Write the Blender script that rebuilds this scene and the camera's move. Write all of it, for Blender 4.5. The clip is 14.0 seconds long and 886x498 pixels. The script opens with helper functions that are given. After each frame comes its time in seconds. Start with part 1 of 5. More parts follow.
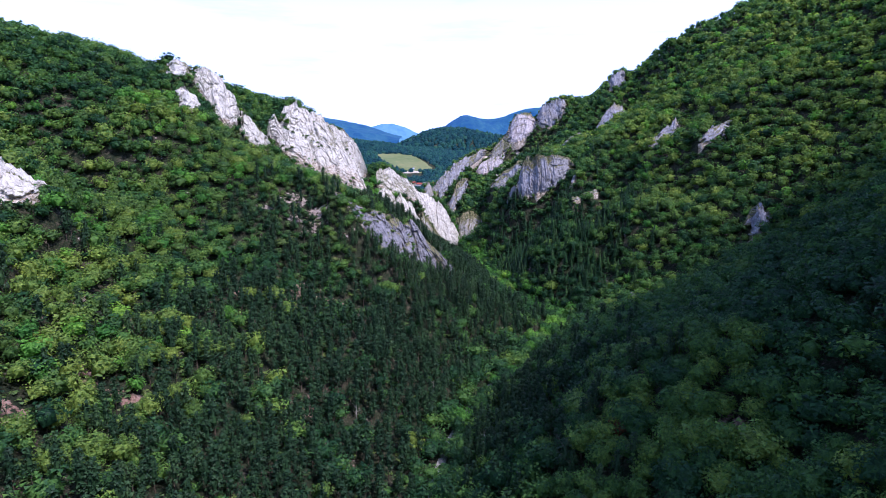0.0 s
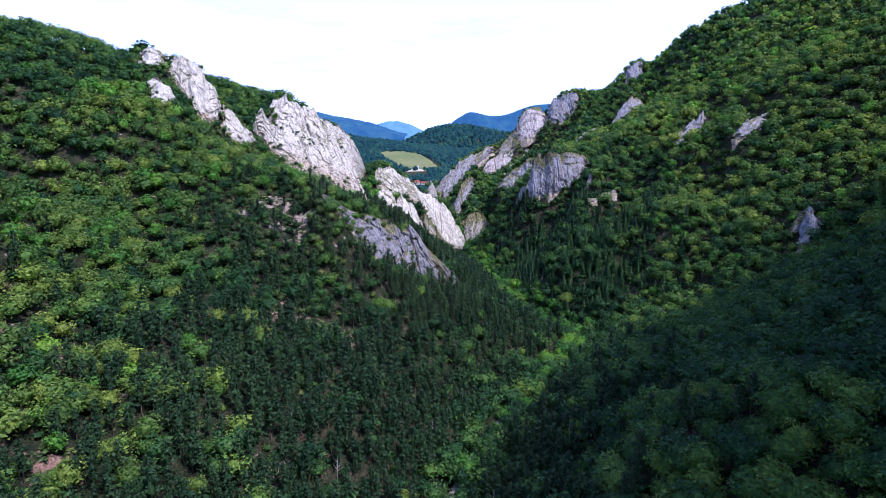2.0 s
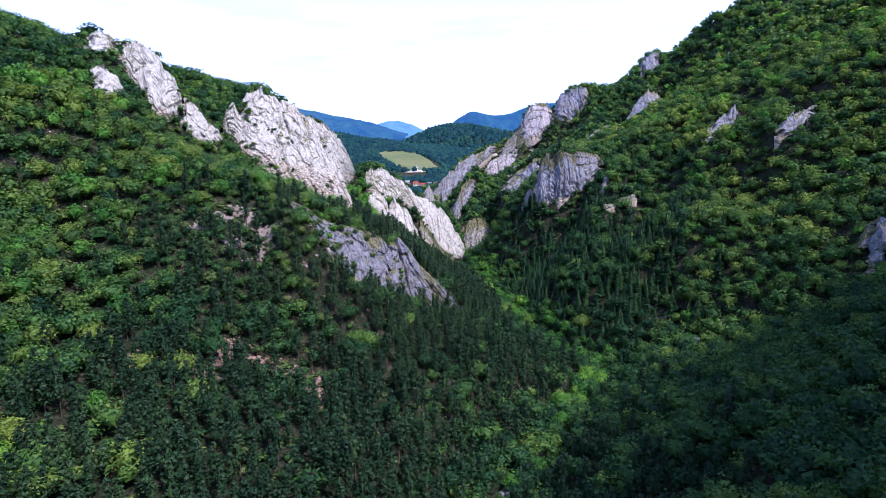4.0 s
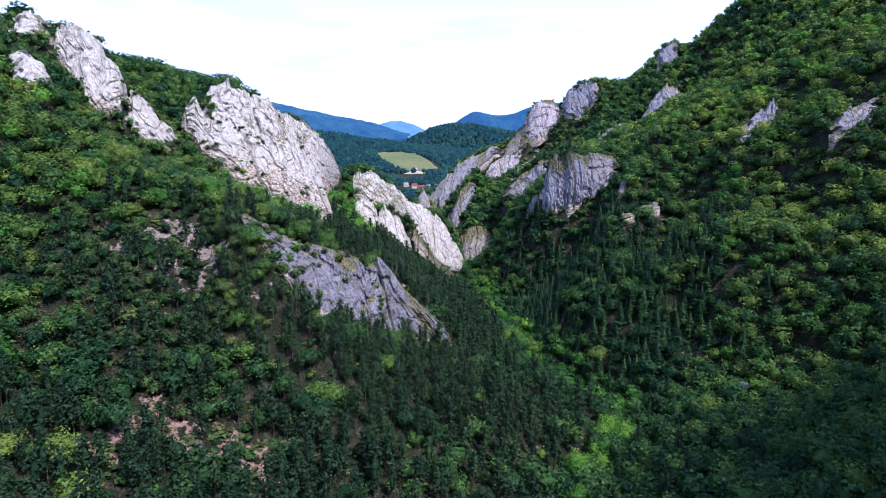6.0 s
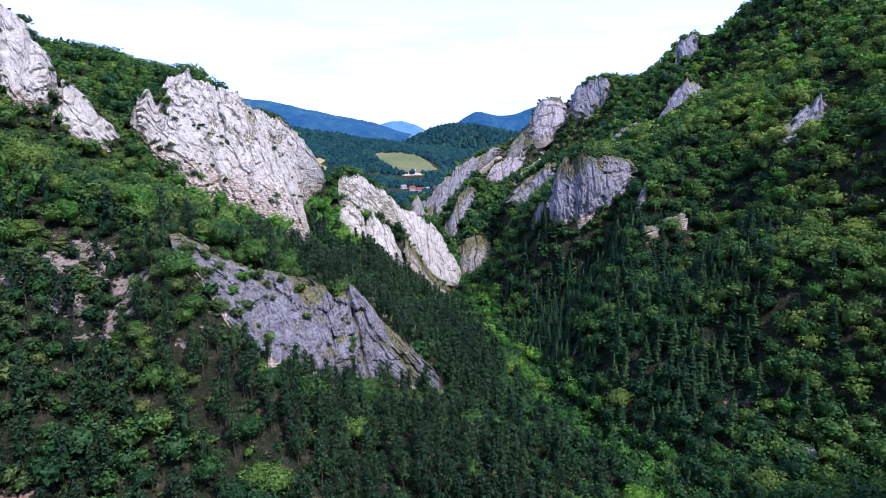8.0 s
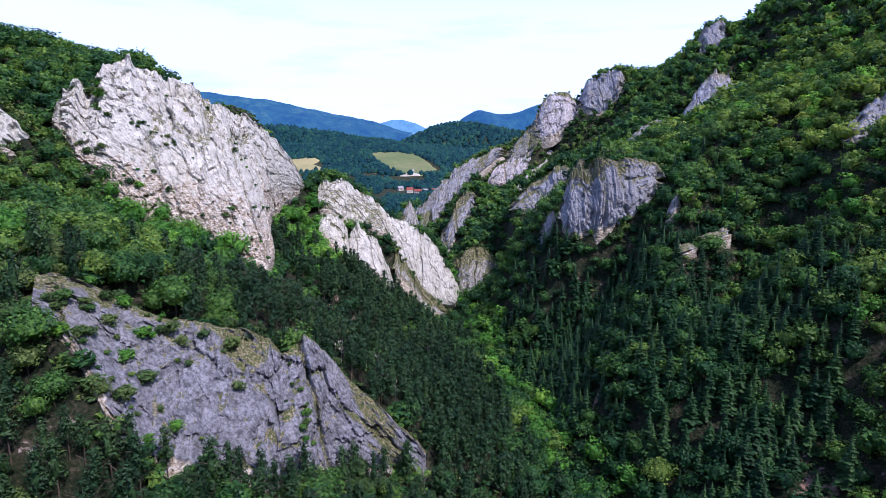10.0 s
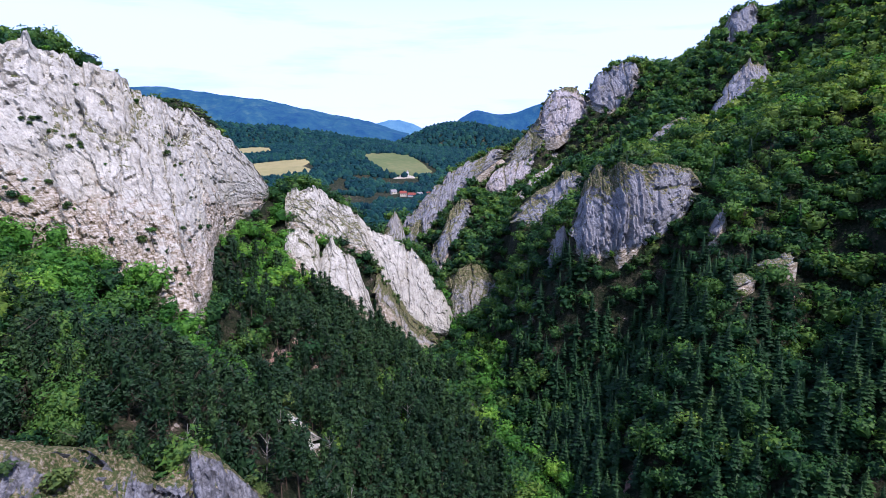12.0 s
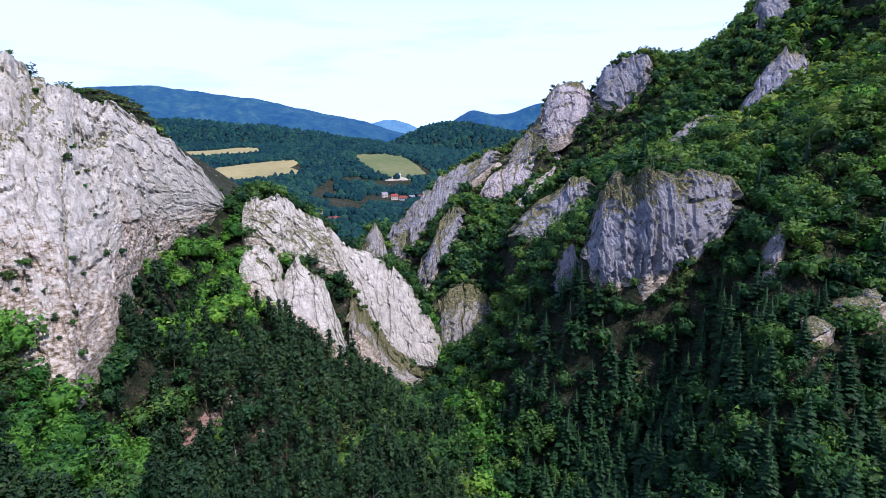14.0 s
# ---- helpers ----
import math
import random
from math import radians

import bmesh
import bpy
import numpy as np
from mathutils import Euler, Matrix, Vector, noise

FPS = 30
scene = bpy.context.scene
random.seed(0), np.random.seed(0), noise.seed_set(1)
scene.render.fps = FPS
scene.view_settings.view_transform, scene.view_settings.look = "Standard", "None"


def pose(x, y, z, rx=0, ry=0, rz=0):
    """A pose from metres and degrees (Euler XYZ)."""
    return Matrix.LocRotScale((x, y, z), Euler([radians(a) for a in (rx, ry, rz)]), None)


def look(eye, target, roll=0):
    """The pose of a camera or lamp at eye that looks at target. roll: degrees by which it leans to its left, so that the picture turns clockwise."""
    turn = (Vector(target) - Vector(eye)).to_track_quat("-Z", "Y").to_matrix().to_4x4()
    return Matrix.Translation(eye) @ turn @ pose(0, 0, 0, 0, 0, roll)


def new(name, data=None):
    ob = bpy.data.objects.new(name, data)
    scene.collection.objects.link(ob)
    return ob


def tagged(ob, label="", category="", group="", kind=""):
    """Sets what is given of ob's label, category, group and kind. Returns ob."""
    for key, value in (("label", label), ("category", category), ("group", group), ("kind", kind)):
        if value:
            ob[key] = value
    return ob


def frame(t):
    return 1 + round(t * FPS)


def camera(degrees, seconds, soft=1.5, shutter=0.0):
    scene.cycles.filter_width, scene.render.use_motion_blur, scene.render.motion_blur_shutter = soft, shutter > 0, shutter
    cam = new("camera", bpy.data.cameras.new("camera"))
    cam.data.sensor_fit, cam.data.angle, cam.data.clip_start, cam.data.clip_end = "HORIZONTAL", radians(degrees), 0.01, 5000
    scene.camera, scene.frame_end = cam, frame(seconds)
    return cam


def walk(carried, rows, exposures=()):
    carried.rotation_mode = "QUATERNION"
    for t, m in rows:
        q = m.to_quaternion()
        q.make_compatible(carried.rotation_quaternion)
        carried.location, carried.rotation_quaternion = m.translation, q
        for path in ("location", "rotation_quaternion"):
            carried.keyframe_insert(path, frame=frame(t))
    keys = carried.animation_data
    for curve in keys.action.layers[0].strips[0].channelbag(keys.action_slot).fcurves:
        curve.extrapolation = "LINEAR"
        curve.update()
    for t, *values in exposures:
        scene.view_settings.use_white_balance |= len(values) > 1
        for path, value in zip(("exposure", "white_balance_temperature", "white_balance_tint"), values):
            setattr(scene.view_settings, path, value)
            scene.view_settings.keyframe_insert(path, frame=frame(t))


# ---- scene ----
cam = camera(74.8, 14.0, 0.7)
METRES, EYE, TILT, LEAN, TURN = 350.0, 130.0, -10.2, 0.0, 0.0
ROWS = [
    (0.0, 0.0, 0.0, 0.0, -0.0, 0.0, -0.0),
    (0.5, 0.0016, 0.0259, 0.0041, 0.13, -0.08, 0.06),
    (1.0, 0.0033, 0.0548, 0.009, 0.35, -0.12, 0.05),
    (1.5, 0.0046, 0.0868, 0.0145, 0.46, -0.18, 0.08),
    (2.0, 0.0061, 0.1213, 0.0202, 0.63, -0.24, 0.07),
    (2.5, 0.0082, 0.1565, 0.0255, 0.72, -0.27, 0.12),
    (3.0, 0.01, 0.1946, 0.0313, 0.71, -0.26, 0.15),
    (5.5, 0.0263, 0.3829, 0.0635, 1.11, -0.21, 0.16),
    (6.0, 0.0299, 0.4179, 0.0696, 1.15, -0.2, 0.15),
    (6.5, 0.0333, 0.4516, 0.0757, 1.17, -0.18, 0.13),
    (7.0, 0.0363, 0.4849, 0.0819, 1.21, -0.18, 0.07),
    (7.5, 0.0387, 0.5184, 0.088, 1.29, -0.18, -0.0),
    (8.0, 0.0404, 0.5519, 0.0942, 1.32, -0.16, -0.08),
    (10.5, 0.0504, 0.7356, 0.1298, 1.48, -0.29, -0.02),
    (11.0, 0.0528, 0.7755, 0.1371, 1.34, -0.29, 0.04),
    (11.5, 0.055, 0.8141, 0.1443, 1.3, -0.26, 0.01),
    (12.0, 0.0568, 0.8502, 0.1511, 1.28, -0.23, -0.03),
    (12.5, 0.0588, 0.8843, 0.1577, 1.22, -0.2, -0.09),
    (13.0, 0.0612, 0.9174, 0.164, 1.16, -0.19, -0.11),
    (13.5, 0.064, 0.9497, 0.1699, 1.06, -0.2, -0.09),
    (14.0, 0.067, 0.9819, 0.1757, 0.95, -0.21, -0.05),
]
walk(cam, [(t, pose(0, 0, EYE, TILT, LEAN, TURN) @ pose(METRES * x, METRES * y, METRES * z, 90 + pitch, roll, yaw)) for t, x, y, z, yaw, pitch, roll in ROWS],
     [(0.0, 0.50, 5230, 34), (8.0, 0.40, 5270, 32), (14.0, 0.22, 5450, 29)])

# ---------- daylight: bright broken cloud, sun from the right over the ridge ----------
SUN_ELEV, SUN_AZIM = 55.0, 134.0        # degrees; azimuth clockwise from the valley's axis (+y)
world = bpy.data.worlds.new("sky")
scene.world = world
world.use_nodes = True
wn, wl = world.node_tree.nodes, world.node_tree.links
wn.clear()
w_out = wn.new("ShaderNodeOutputWorld")
w_bg = wn.new("ShaderNodeBackground")
w_sky = wn.new("ShaderNodeTexSky")
w_sky.sky_type = "NISHITA"
w_sky.sun_disc = False
w_sky.sun_elevation, w_sky.sun_rotation = radians(SUN_ELEV), radians(SUN_AZIM)
w_sky.altitude = 600
w_gain = wn.new("ShaderNodeMix")
w_gain.data_type, w_gain.blend_type = "RGBA", "MULTIPLY"
w_gain.inputs[0].default_value = 1.0
w_gain.inputs[7].default_value = (0.18, 0.18, 0.18, 1)
w_coord = wn.new("ShaderNodeTexCoord")
w_map = wn.new("ShaderNodeMapping")
w_map.inputs["Scale"].default_value = (1.6, 1.6, 9.0)
w_noise = wn.new("ShaderNodeTexNoise")
w_noise.inputs["Scale"].default_value = 1.7
w_noise.inputs["Detail"].default_value = 5.0
w_noise.inputs["Roughness"].default_value = 0.55
w_ramp = wn.new("ShaderNodeValToRGB")
w_ramp.color_ramp.elements[0].position, w_ramp.color_ramp.elements[0].color = 0.42, (0.02, 0.02, 0.02, 1)
w_ramp.color_ramp.elements[1].position, w_ramp.color_ramp.elements[1].color = 0.70, (0.48, 0.48, 0.48, 1)
w_sep = wn.new("ShaderNodeSeparateXYZ")
w_low = wn.new("ShaderNodeMapRange")           # low in the sky the cloud layers close up
for k, v in enumerate((0.18, 0.42, 0.93, 0.0)):
    w_low.inputs[k + 1].default_value = v
w_max = wn.new("ShaderNodeMath")
w_max.operation = "MAXIMUM"
w_mix = wn.new("ShaderNodeMix")
w_mix.data_type = "RGBA"
w_mix.inputs[7].default_value = (0.84, 1.04, 1.44, 1)     # thin white cloud
wl.new(w_sky.outputs[0], w_gain.inputs[6])
wl.new(w_coord.outputs["Generated"], w_map.inputs["Vector"])
wl.new(w_coord.outputs["Generated"], w_sep.inputs[0])
wl.new(w_sep.outputs[2], w_low.inputs[0])
wl.new(w_map.outputs[0], w_noise.inputs["Vector"])
wl.new(w_noise.outputs[0], w_ramp.inputs[0])
wl.new(w_ramp.outputs[0], w_max.inputs[0])
wl.new(w_low.outputs[0], w_max.inputs[1])
wl.new(w_max.outputs[0], w_mix.inputs[0])
wl.new(w_gain.outputs[2], w_mix.inputs[6])
w_map2 = wn.new("ShaderNodeMapping")
w_map2.inputs["Scale"].default_value = (1.3, 1.3, 10.0)
w_map2.inputs["Location"].default_value = (0.4, 0.1, 0.3)
w_wisp = wn.new("ShaderNodeTexNoise")
w_wisp.inputs["Scale"].default_value, w_wisp.inputs["Detail"].default_value, w_wisp.inputs["Roughness"].default_value = 2.4, 6.0, 0.6
w_thin = wn.new("ShaderNodeValToRGB")                    # thinner veils let some blue through
w_thin.color_ramp.elements[0].position, w_thin.color_ramp.elements[0].color = 0.52, (1, 1, 1, 1)
w_thin.color_ramp.elements[1].position, w_thin.color_ramp.elements[1].color = 0.74, (0.74, 0.78, 0.80, 1)
w_veil = wn.new("ShaderNodeMix")
w_veil.data_type, w_veil.blend_type = "RGBA", "MULTIPLY"
w_veil.inputs[0].default_value = 1.0
wl.new(w_coord.outputs["Generated"], w_map2.inputs["Vector"])
wl.new(w_map2.outputs[0], w_wisp.inputs["Vector"])
wl.new(w_wisp.outputs[0], w_thin.inputs[0])
wl.new(w_mix.outputs[2], w_veil.inputs[6])
wl.new(w_thin.outputs[0], w_veil.inputs[7])
wl.new(w_veil.outputs[2], w_bg.inputs["Color"])
w_bg.inputs["Strength"].default_value = 1.0
wl.new(w_bg.outputs[0], w_out.inputs["Surface"])

sun = new("sun", bpy.data.lights.new("sun", "SUN"))
sun.data.energy, sun.data.angle, sun.data.color = 4.6, radians(5.0), (1.0, 0.91, 0.73)
_e, _a = radians(SUN_ELEV), radians(SUN_AZIM)
sun.matrix_world = look((0, 0, 600), (-600 * math.sin(_a) * math.cos(_e), -600 * math.cos(_a) * math.cos(_e), 600 - 600 * math.sin(_e)))


# ---------- noise in numpy ----------
def hash3(ix, iy, iz, seed=0):
    h = (ix.astype(np.int64) * 374761393 + iy.astype(np.int64) * 668265263 + iz.astype(np.int64) * 2147483647 + seed * 974711) & 0xFFFFFFFF
    h = ((h ^ (h >> 13)) * 1274126177) & 0xFFFFFFFF
    h = ((h ^ (h >> 16)) * 2246822519) & 0xFFFFFFFF
    return ((h ^ (h >> 15)) & 0xFFFFFF) / float(0xFFFFFF) * 2 - 1


def vnoise(x, y, z, seed=0):
    """Smooth value noise in -1..1."""
    x, y, z = np.broadcast_arrays(np.asarray(x, float), np.asarray(y, float), np.asarray(z, float))
    ix, iy, iz = np.floor(x), np.floor(y), np.floor(z)
    fx, fy, fz = x - ix, y - iy, z - iz
    fx, fy, fz = (f * f * f * (f * (f * 6 - 15) + 10) for f in (fx, fy, fz))
    total = 0
    for dx in (0, 1):
        for dy in (0, 1):
            for dz in (0, 1):
                w = (fx if dx else 1 - fx) * (fy if dy else 1 - fy) * (fz if dz else 1 - fz)
                total = total + w * hash3(ix + dx, iy + dy, iz + dz, seed)
    return total


def fbm(x, y, z, octaves=4, gain=0.5, seed=0):
    total, amp = 0, 1.0
    for k in range(octaves):
        total = total + amp * vnoise(x, y, z, seed + k)
        x, y, z, amp = x * 2.03 + 7.1, y * 2.03 + 3.7, z * 2.03 + 1.3, amp * gain
    return total


def ridged(x, y, z, octaves=4, seed=0):
    total, amp = 0, 1.0
    for k in range(octaves):
        total = total + amp * (1 - np.abs(vnoise(x, y, z, seed + k)) * 2)
        x, y, z, amp = x * 2.1 + 5.2, y * 2.1 + 1.9, z * 2.1 + 8.3, amp * 0.5
    return total


# ---------- materials ----------
def material(name):
    m = bpy.data.materials.new(name)
    m.use_nodes = True
    nt = m.node_tree
    nt.nodes.clear()
    out = nt.nodes.new("ShaderNodeOutputMaterial")
    return m, nt.nodes, nt.links, out


def ramp(nodes, stops):
    r = nodes.new("ShaderNodeValToRGB")
    els = r.color_ramp.elements
    while len(els) < len(stops):
        els.new(0.5)
    for e, (p, c) in zip(els, stops):
        e.position, e.color = p, (*c, 1)
    return r


def noise_node(nodes, links, scale, detail=4.0, rough=0.55, vector=None):
    n = nodes.new("ShaderNodeTexNoise")
    n.inputs["Scale"].default_value, n.inputs["Detail"].default_value, n.inputs["Roughness"].default_value = scale, detail, rough
    if vector is not None:
        links.new(vector, n.inputs["Vector"])
    return n


def maths(nodes, links, op, a, b):
    n = nodes.new("ShaderNodeMath")
    n.operation = op
    for k, v in enumerate((a, b)):
        if isinstance(v, (int, float)):
            n.inputs[k].default_value = v
        else:
            links.new(v, n.inputs[k])
    return n.outputs[0]


def mixed(nodes, links, fac, a, b, blend="MIX"):
    n = nodes.new("ShaderNodeMix")
    n.data_type, n.blend_type = "RGBA", blend
    for k, v in ((0, fac), (6, a), (7, b)):
        if isinstance(v, (int, float)):
            n.inputs[k].default_value = v
        elif isinstance(v, tuple):
            n.inputs[k].default_value = (*v, 1)
        else:
            links.new(v, n.inputs[k])
    return n.outputs[2]


def foliage(name, stops, through_light=0.25, gloss=0.14):
    """Leaves: each tree its own tone, each clump a little off it, patches of wood lighter or darker."""
    m, nodes, links, out = material(name)
    tint = nodes.new("ShaderNodeAttribute")
    tint.attribute_name = "tint"
    own = nodes.new("ShaderNodeAttribute")
    own.attribute_name = "own"
    info = nodes.new("ShaderNodeObjectInfo")
    geo = nodes.new("ShaderNodeNewGeometry")
    pick = nodes.new("ShaderNodeMix")
    links.new(own.outputs["Fac"], pick.inputs[0])
    links.new(info.outputs["Random"], pick.inputs[2])
    links.new(tint.outputs["Fac"], pick.inputs[3])
    patch = noise_node(nodes, links, 0.012, 2.0, 0.5, geo.outputs["Position"])
    a = maths(nodes, links, "MULTIPLY", pick.outputs[0], 0.62)
    b = maths(nodes, links, "MULTIPLY", geo.outputs["Random Per Island"], 0.36)
    c = maths(nodes, links, "MULTIPLY", maths(nodes, links, "SUBTRACT", patch.outputs[0], 0.5), 0.7)
    total = maths(nodes, links, "ADD", maths(nodes, links, "ADD", a, b), c)
    col = ramp(nodes, stops)
    links.new(total, col.inputs[0])
    fine = noise_node(nodes, links, 0.9, 3.0, 0.65, geo.outputs["Position"])
    speck = ramp(nodes, [(0.34, (0.55, 0.58, 0.60)), (0.50, (0.96, 0.97, 0.97)), (0.66, (1.45, 1.38, 1.20))])
    links.new(fine.outputs[0], speck.inputs[0])
    tone = mixed(nodes, links, 1.0, col.outputs[0], speck.outputs[0], "MULTIPLY")
    bp = nodes.new("ShaderNodeBump")
    bp.inputs["Strength"].default_value, bp.inputs["Distance"].default_value = 0.45, 0.5
    links.new(fine.outputs[0], bp.inputs["Height"])
    # leaves lie every way, but a crown shades as the rounded mass that it is
    mass = nodes.new("ShaderNodeAttribute")
    mass.attribute_name = "mass"
    turn = nodes.new("ShaderNodeVectorTransform")
    turn.vector_type, turn.convert_from, turn.convert_to = "NORMAL", "OBJECT", "WORLD"
    links.new(mass.outputs["Vector"], turn.inputs[0])
    lean = nodes.new("ShaderNodeMix")
    lean.data_type = "VECTOR"
    lean.inputs[0].default_value = 0.45
    links.new(turn.outputs[0], lean.inputs[4])
    links.new(geo.outputs["Normal"], lean.inputs[5])
    links.new(lean.outputs[1], bp.inputs["Normal"])
    d = nodes.new("ShaderNodeBsdfPrincipled")
    d.inputs["Roughness"].default_value = 0.5
    d.inputs["Specular IOR Level"].default_value = gloss
    links.new(tone, d.inputs["Base Color"])
    links.new(bp.outputs[0], d.inputs["Normal"])
    t = nodes.new("ShaderNodeBsdfTranslucent")
    warm = mixed(nodes, links, 1.0, tone, (1.15, 1.25, 0.55), "MULTIPLY")
    links.new(warm, t.inputs["Color"])
    s = nodes.new("ShaderNodeMixShader")
    s.inputs[0].default_value = through_light
    links.new(d.outputs[0], s.inputs[1])
    links.new(t.outputs[0], s.inputs[2])
    links.new(s.outputs[0], out.inputs["Surface"])
    return m


def limestone(name, pale, dark, warm, grass=0.35, pitted=0.25):
    """Weathered limestone: pale faces, grey streaks down them, dark cracks, rusty stains, turf on the ledges."""
    m, nodes, links, out = material(name)
    geo = nodes.new("ShaderNodeNewGeometry")
    pos = geo.outputs["Position"]
    squash = nodes.new("ShaderNodeMapping")
    squash.inputs["Scale"].default_value = (1.0, 1.0, 0.62)
    links.new(pos, squash.inputs["Vector"])
    big = noise_node(nodes, links, 0.045, 4.0, 0.6, pos)
    streak = noise_node(nodes, links, 0.35, 6.0, 0.65, squash.outputs[0])
    fine = noise_node(nodes, links, 1.6, 6.0, 0.7, pos)
    base = ramp(nodes, [(0.36, dark), (0.47, tuple((a + b) / 2 for a, b in zip(pale, dark))), (0.58, pale)])
    mixv = maths(nodes, links, "ADD", maths(nodes, links, "MULTIPLY", streak.outputs[0], 0.6), maths(nodes, links, "MULTIPLY", fine.outputs[0], 0.42))
    links.new(mixv, base.inputs[0])
    stain = ramp(nodes, [(0.52, (0, 0, 0)), (0.70, (1, 1, 1))])
    links.new(big.outputs[0], stain.inputs[0])
    col = mixed(nodes, links, maths(nodes, links, "MULTIPLY", stain.outputs[0], 0.45), base.outputs[0], warm)
    # small pits, lichen and shattered edges
    pits = noise_node(nodes, links, 1.1, 5.0, 0.75, pos)
    pit = ramp(nodes, [(0.42, (1, 1, 1)), (0.54, (0, 0, 0))])
    links.new(pits.outputs[0], pit.inputs[0])
    col = mixed(nodes, links, maths(nodes, links, "MULTIPLY", pit.outputs[0], pitted), col, tuple(c * 0.6 for c in dark))
    slant = nodes.new("ShaderNodeMapping")
    slant.inputs["Rotation"].default_value = (0.6, 0.7, 0.4)
    slant.inputs["Scale"].default_value = (0.9, 0.55, 0.9)
    links.new(pos, slant.inputs["Vector"])
    lines = []
    for vec, sc, wide in ((slant.outputs[0], 0.10, 0.007), (slant.outputs[0], 0.3, 0.009), (squash.outputs[0], 0.16, 0.007)):
        n = noise_node(nodes, links, sc, 3.0, 0.55, vec)
        off = maths(nodes, links, "ABSOLUTE", maths(nodes, links, "SUBTRACT", n.outputs[0], 0.5), 0.0)
        lines.append(maths(nodes, links, "SUBTRACT", 1.0, maths(nodes, links, "MINIMUM", maths(nodes, links, "DIVIDE", off, wide), 1.0)))
    gap = maths(nodes, links, "MAXIMUM", maths(nodes, links, "MAXIMUM", lines[0], lines[1]), lines[2])
    col = mixed(nodes, links, maths(nodes, links, "MULTIPLY", gap, 0.24), col, tuple(c * 0.35 for c in dark))
    # turf and lichen where the rock lies flat enough to hold soil
    sep = nodes.new("ShaderNodeSeparateXYZ")
    links.new(geo.outputs["Normal"], sep.inputs[0])
    turf = noise_node(nodes, links, 0.30, 6.0, 0.72, pos)
    hold = maths(nodes, links, "ADD", maths(nodes, links, "MULTIPLY", sep.outputs[2], 0.62), maths(nodes, links, "MULTIPLY", turf.outputs[0], 0.75))
    soil = nodes.new("ShaderNodeAttribute")
    soil.attribute_name = "soil"
    hold = maths(nodes, links, "ADD", hold, maths(nodes, links, "MULTIPLY", soil.outputs["Fac"], 0.42))
    edge = ramp(nodes, [(1.02 - grass * 0.5, (0, 0, 0)), (1.10 - grass * 0.5, (1, 1, 1))])
    links.new(hold, edge.inputs[0])
    turfcol = ramp(nodes, [(0.36, (0.030, 0.058, 0.014)), (0.47, (0.075, 0.090, 0.030)), (0.54, (0.17, 0.14, 0.07)), (0.64, (0.32, 0.28, 0.22))])
    links.new(fine.outputs[0], turfcol.inputs[0])
    col = mixed(nodes, links, edge.outputs[0], col, turfcol.outputs[0])
    # broken stone and dead grass lying along the foot in short ledges
    loose = nodes.new("ShaderNodeAttribute")
    loose.attribute_name = "rubble"
    bed = nodes.new("ShaderNodeMapping")
    bed.inputs["Scale"].default_value = (0.6, 0.6, 1.5)
    links.new(pos, bed.inputs["Vector"])
    chips = noise_node(nodes, links, 0.95, 5.0, 0.7, bed.outputs[0])
    chipcol = ramp(nodes, [(0.36, (0.10, 0.085, 0.045)), (0.45, (0.25, 0.20, 0.135)), (0.53, (0.42, 0.36, 0.29)), (0.63, (0.60, 0.55, 0.49))])
    links.new(chips.outputs[0], chipcol.inputs[0])
    cover = maths(nodes, links, "ADD", loose.outputs["Fac"], maths(nodes, links, "MULTIPLY", maths(nodes, links, "SUBTRACT", turf.outputs[0], 0.5), 1.5))
    lie = ramp(nodes, [(0.42, (0, 0, 0)), (0.60, (1, 1, 1))])
    links.new(cover, lie.inputs[0])
    col = mixed(nodes, links, lie.outputs[0], col, chipcol.outputs[0])
    bump = nodes.new("ShaderNodeBump")
    bump.inputs["Strength"].default_value, bump.inputs["Distance"].default_value = 0.85, 1.1
    links.new(maths(nodes, links, "SUBTRACT", mixv, maths(nodes, links, "MULTIPLY", gap, 0.08)), bump.inputs["Height"])
    d = nodes.new("ShaderNodeBsdfPrincipled")
    d.inputs["Roughness"].default_value = 0.9
    d.inputs["Specular IOR Level"].default_value = 0.2
    links.new(col, d.inputs["Base Color"])
    links.new(bump.outputs[0], d.inputs["Normal"])
    links.new(d.outputs[0], out.inputs["Surface"])
    return m


def earthy(name, stops, scale, bump=0.4, dist=0.3, scale2=None, rough=0.95):
    m, nodes, links, out = material(name)
    geo = nodes.new("ShaderNodeNewGeometry")
    a = noise_node(nodes, links, scale, 6.0, 0.65, geo.outputs["Position"])
    b = noise_node(nodes, links, scale2 or scale * 0.12, 3.0, 0.55, geo.outputs["Position"])
    v = maths(nodes, links, "ADD", maths(nodes, links, "MULTIPLY", a.outputs[0], 0.55), maths(nodes, links, "MULTIPLY", b.outputs[0], 0.45))
    col = ramp(nodes, stops)
    links.new(v, col.inputs[0])
    bp = nodes.new("ShaderNodeBump")
    bp.inputs["Strength"].default_value, bp.inputs["Distance"].default_value = bump, dist
    links.new(a.outputs[0], bp.inputs["Height"])
    d = nodes.new("ShaderNodeBsdfPrincipled")
    d.inputs["Roughness"].default_value = rough
    d.inputs["Specular IOR Level"].default_value = 0.15
    links.new(col.outputs[0], d.inputs["Base Color"])
    links.new(bp.outputs[0], d.inputs["Normal"])
    links.new(d.outputs[0], out.inputs["Surface"])
    return m


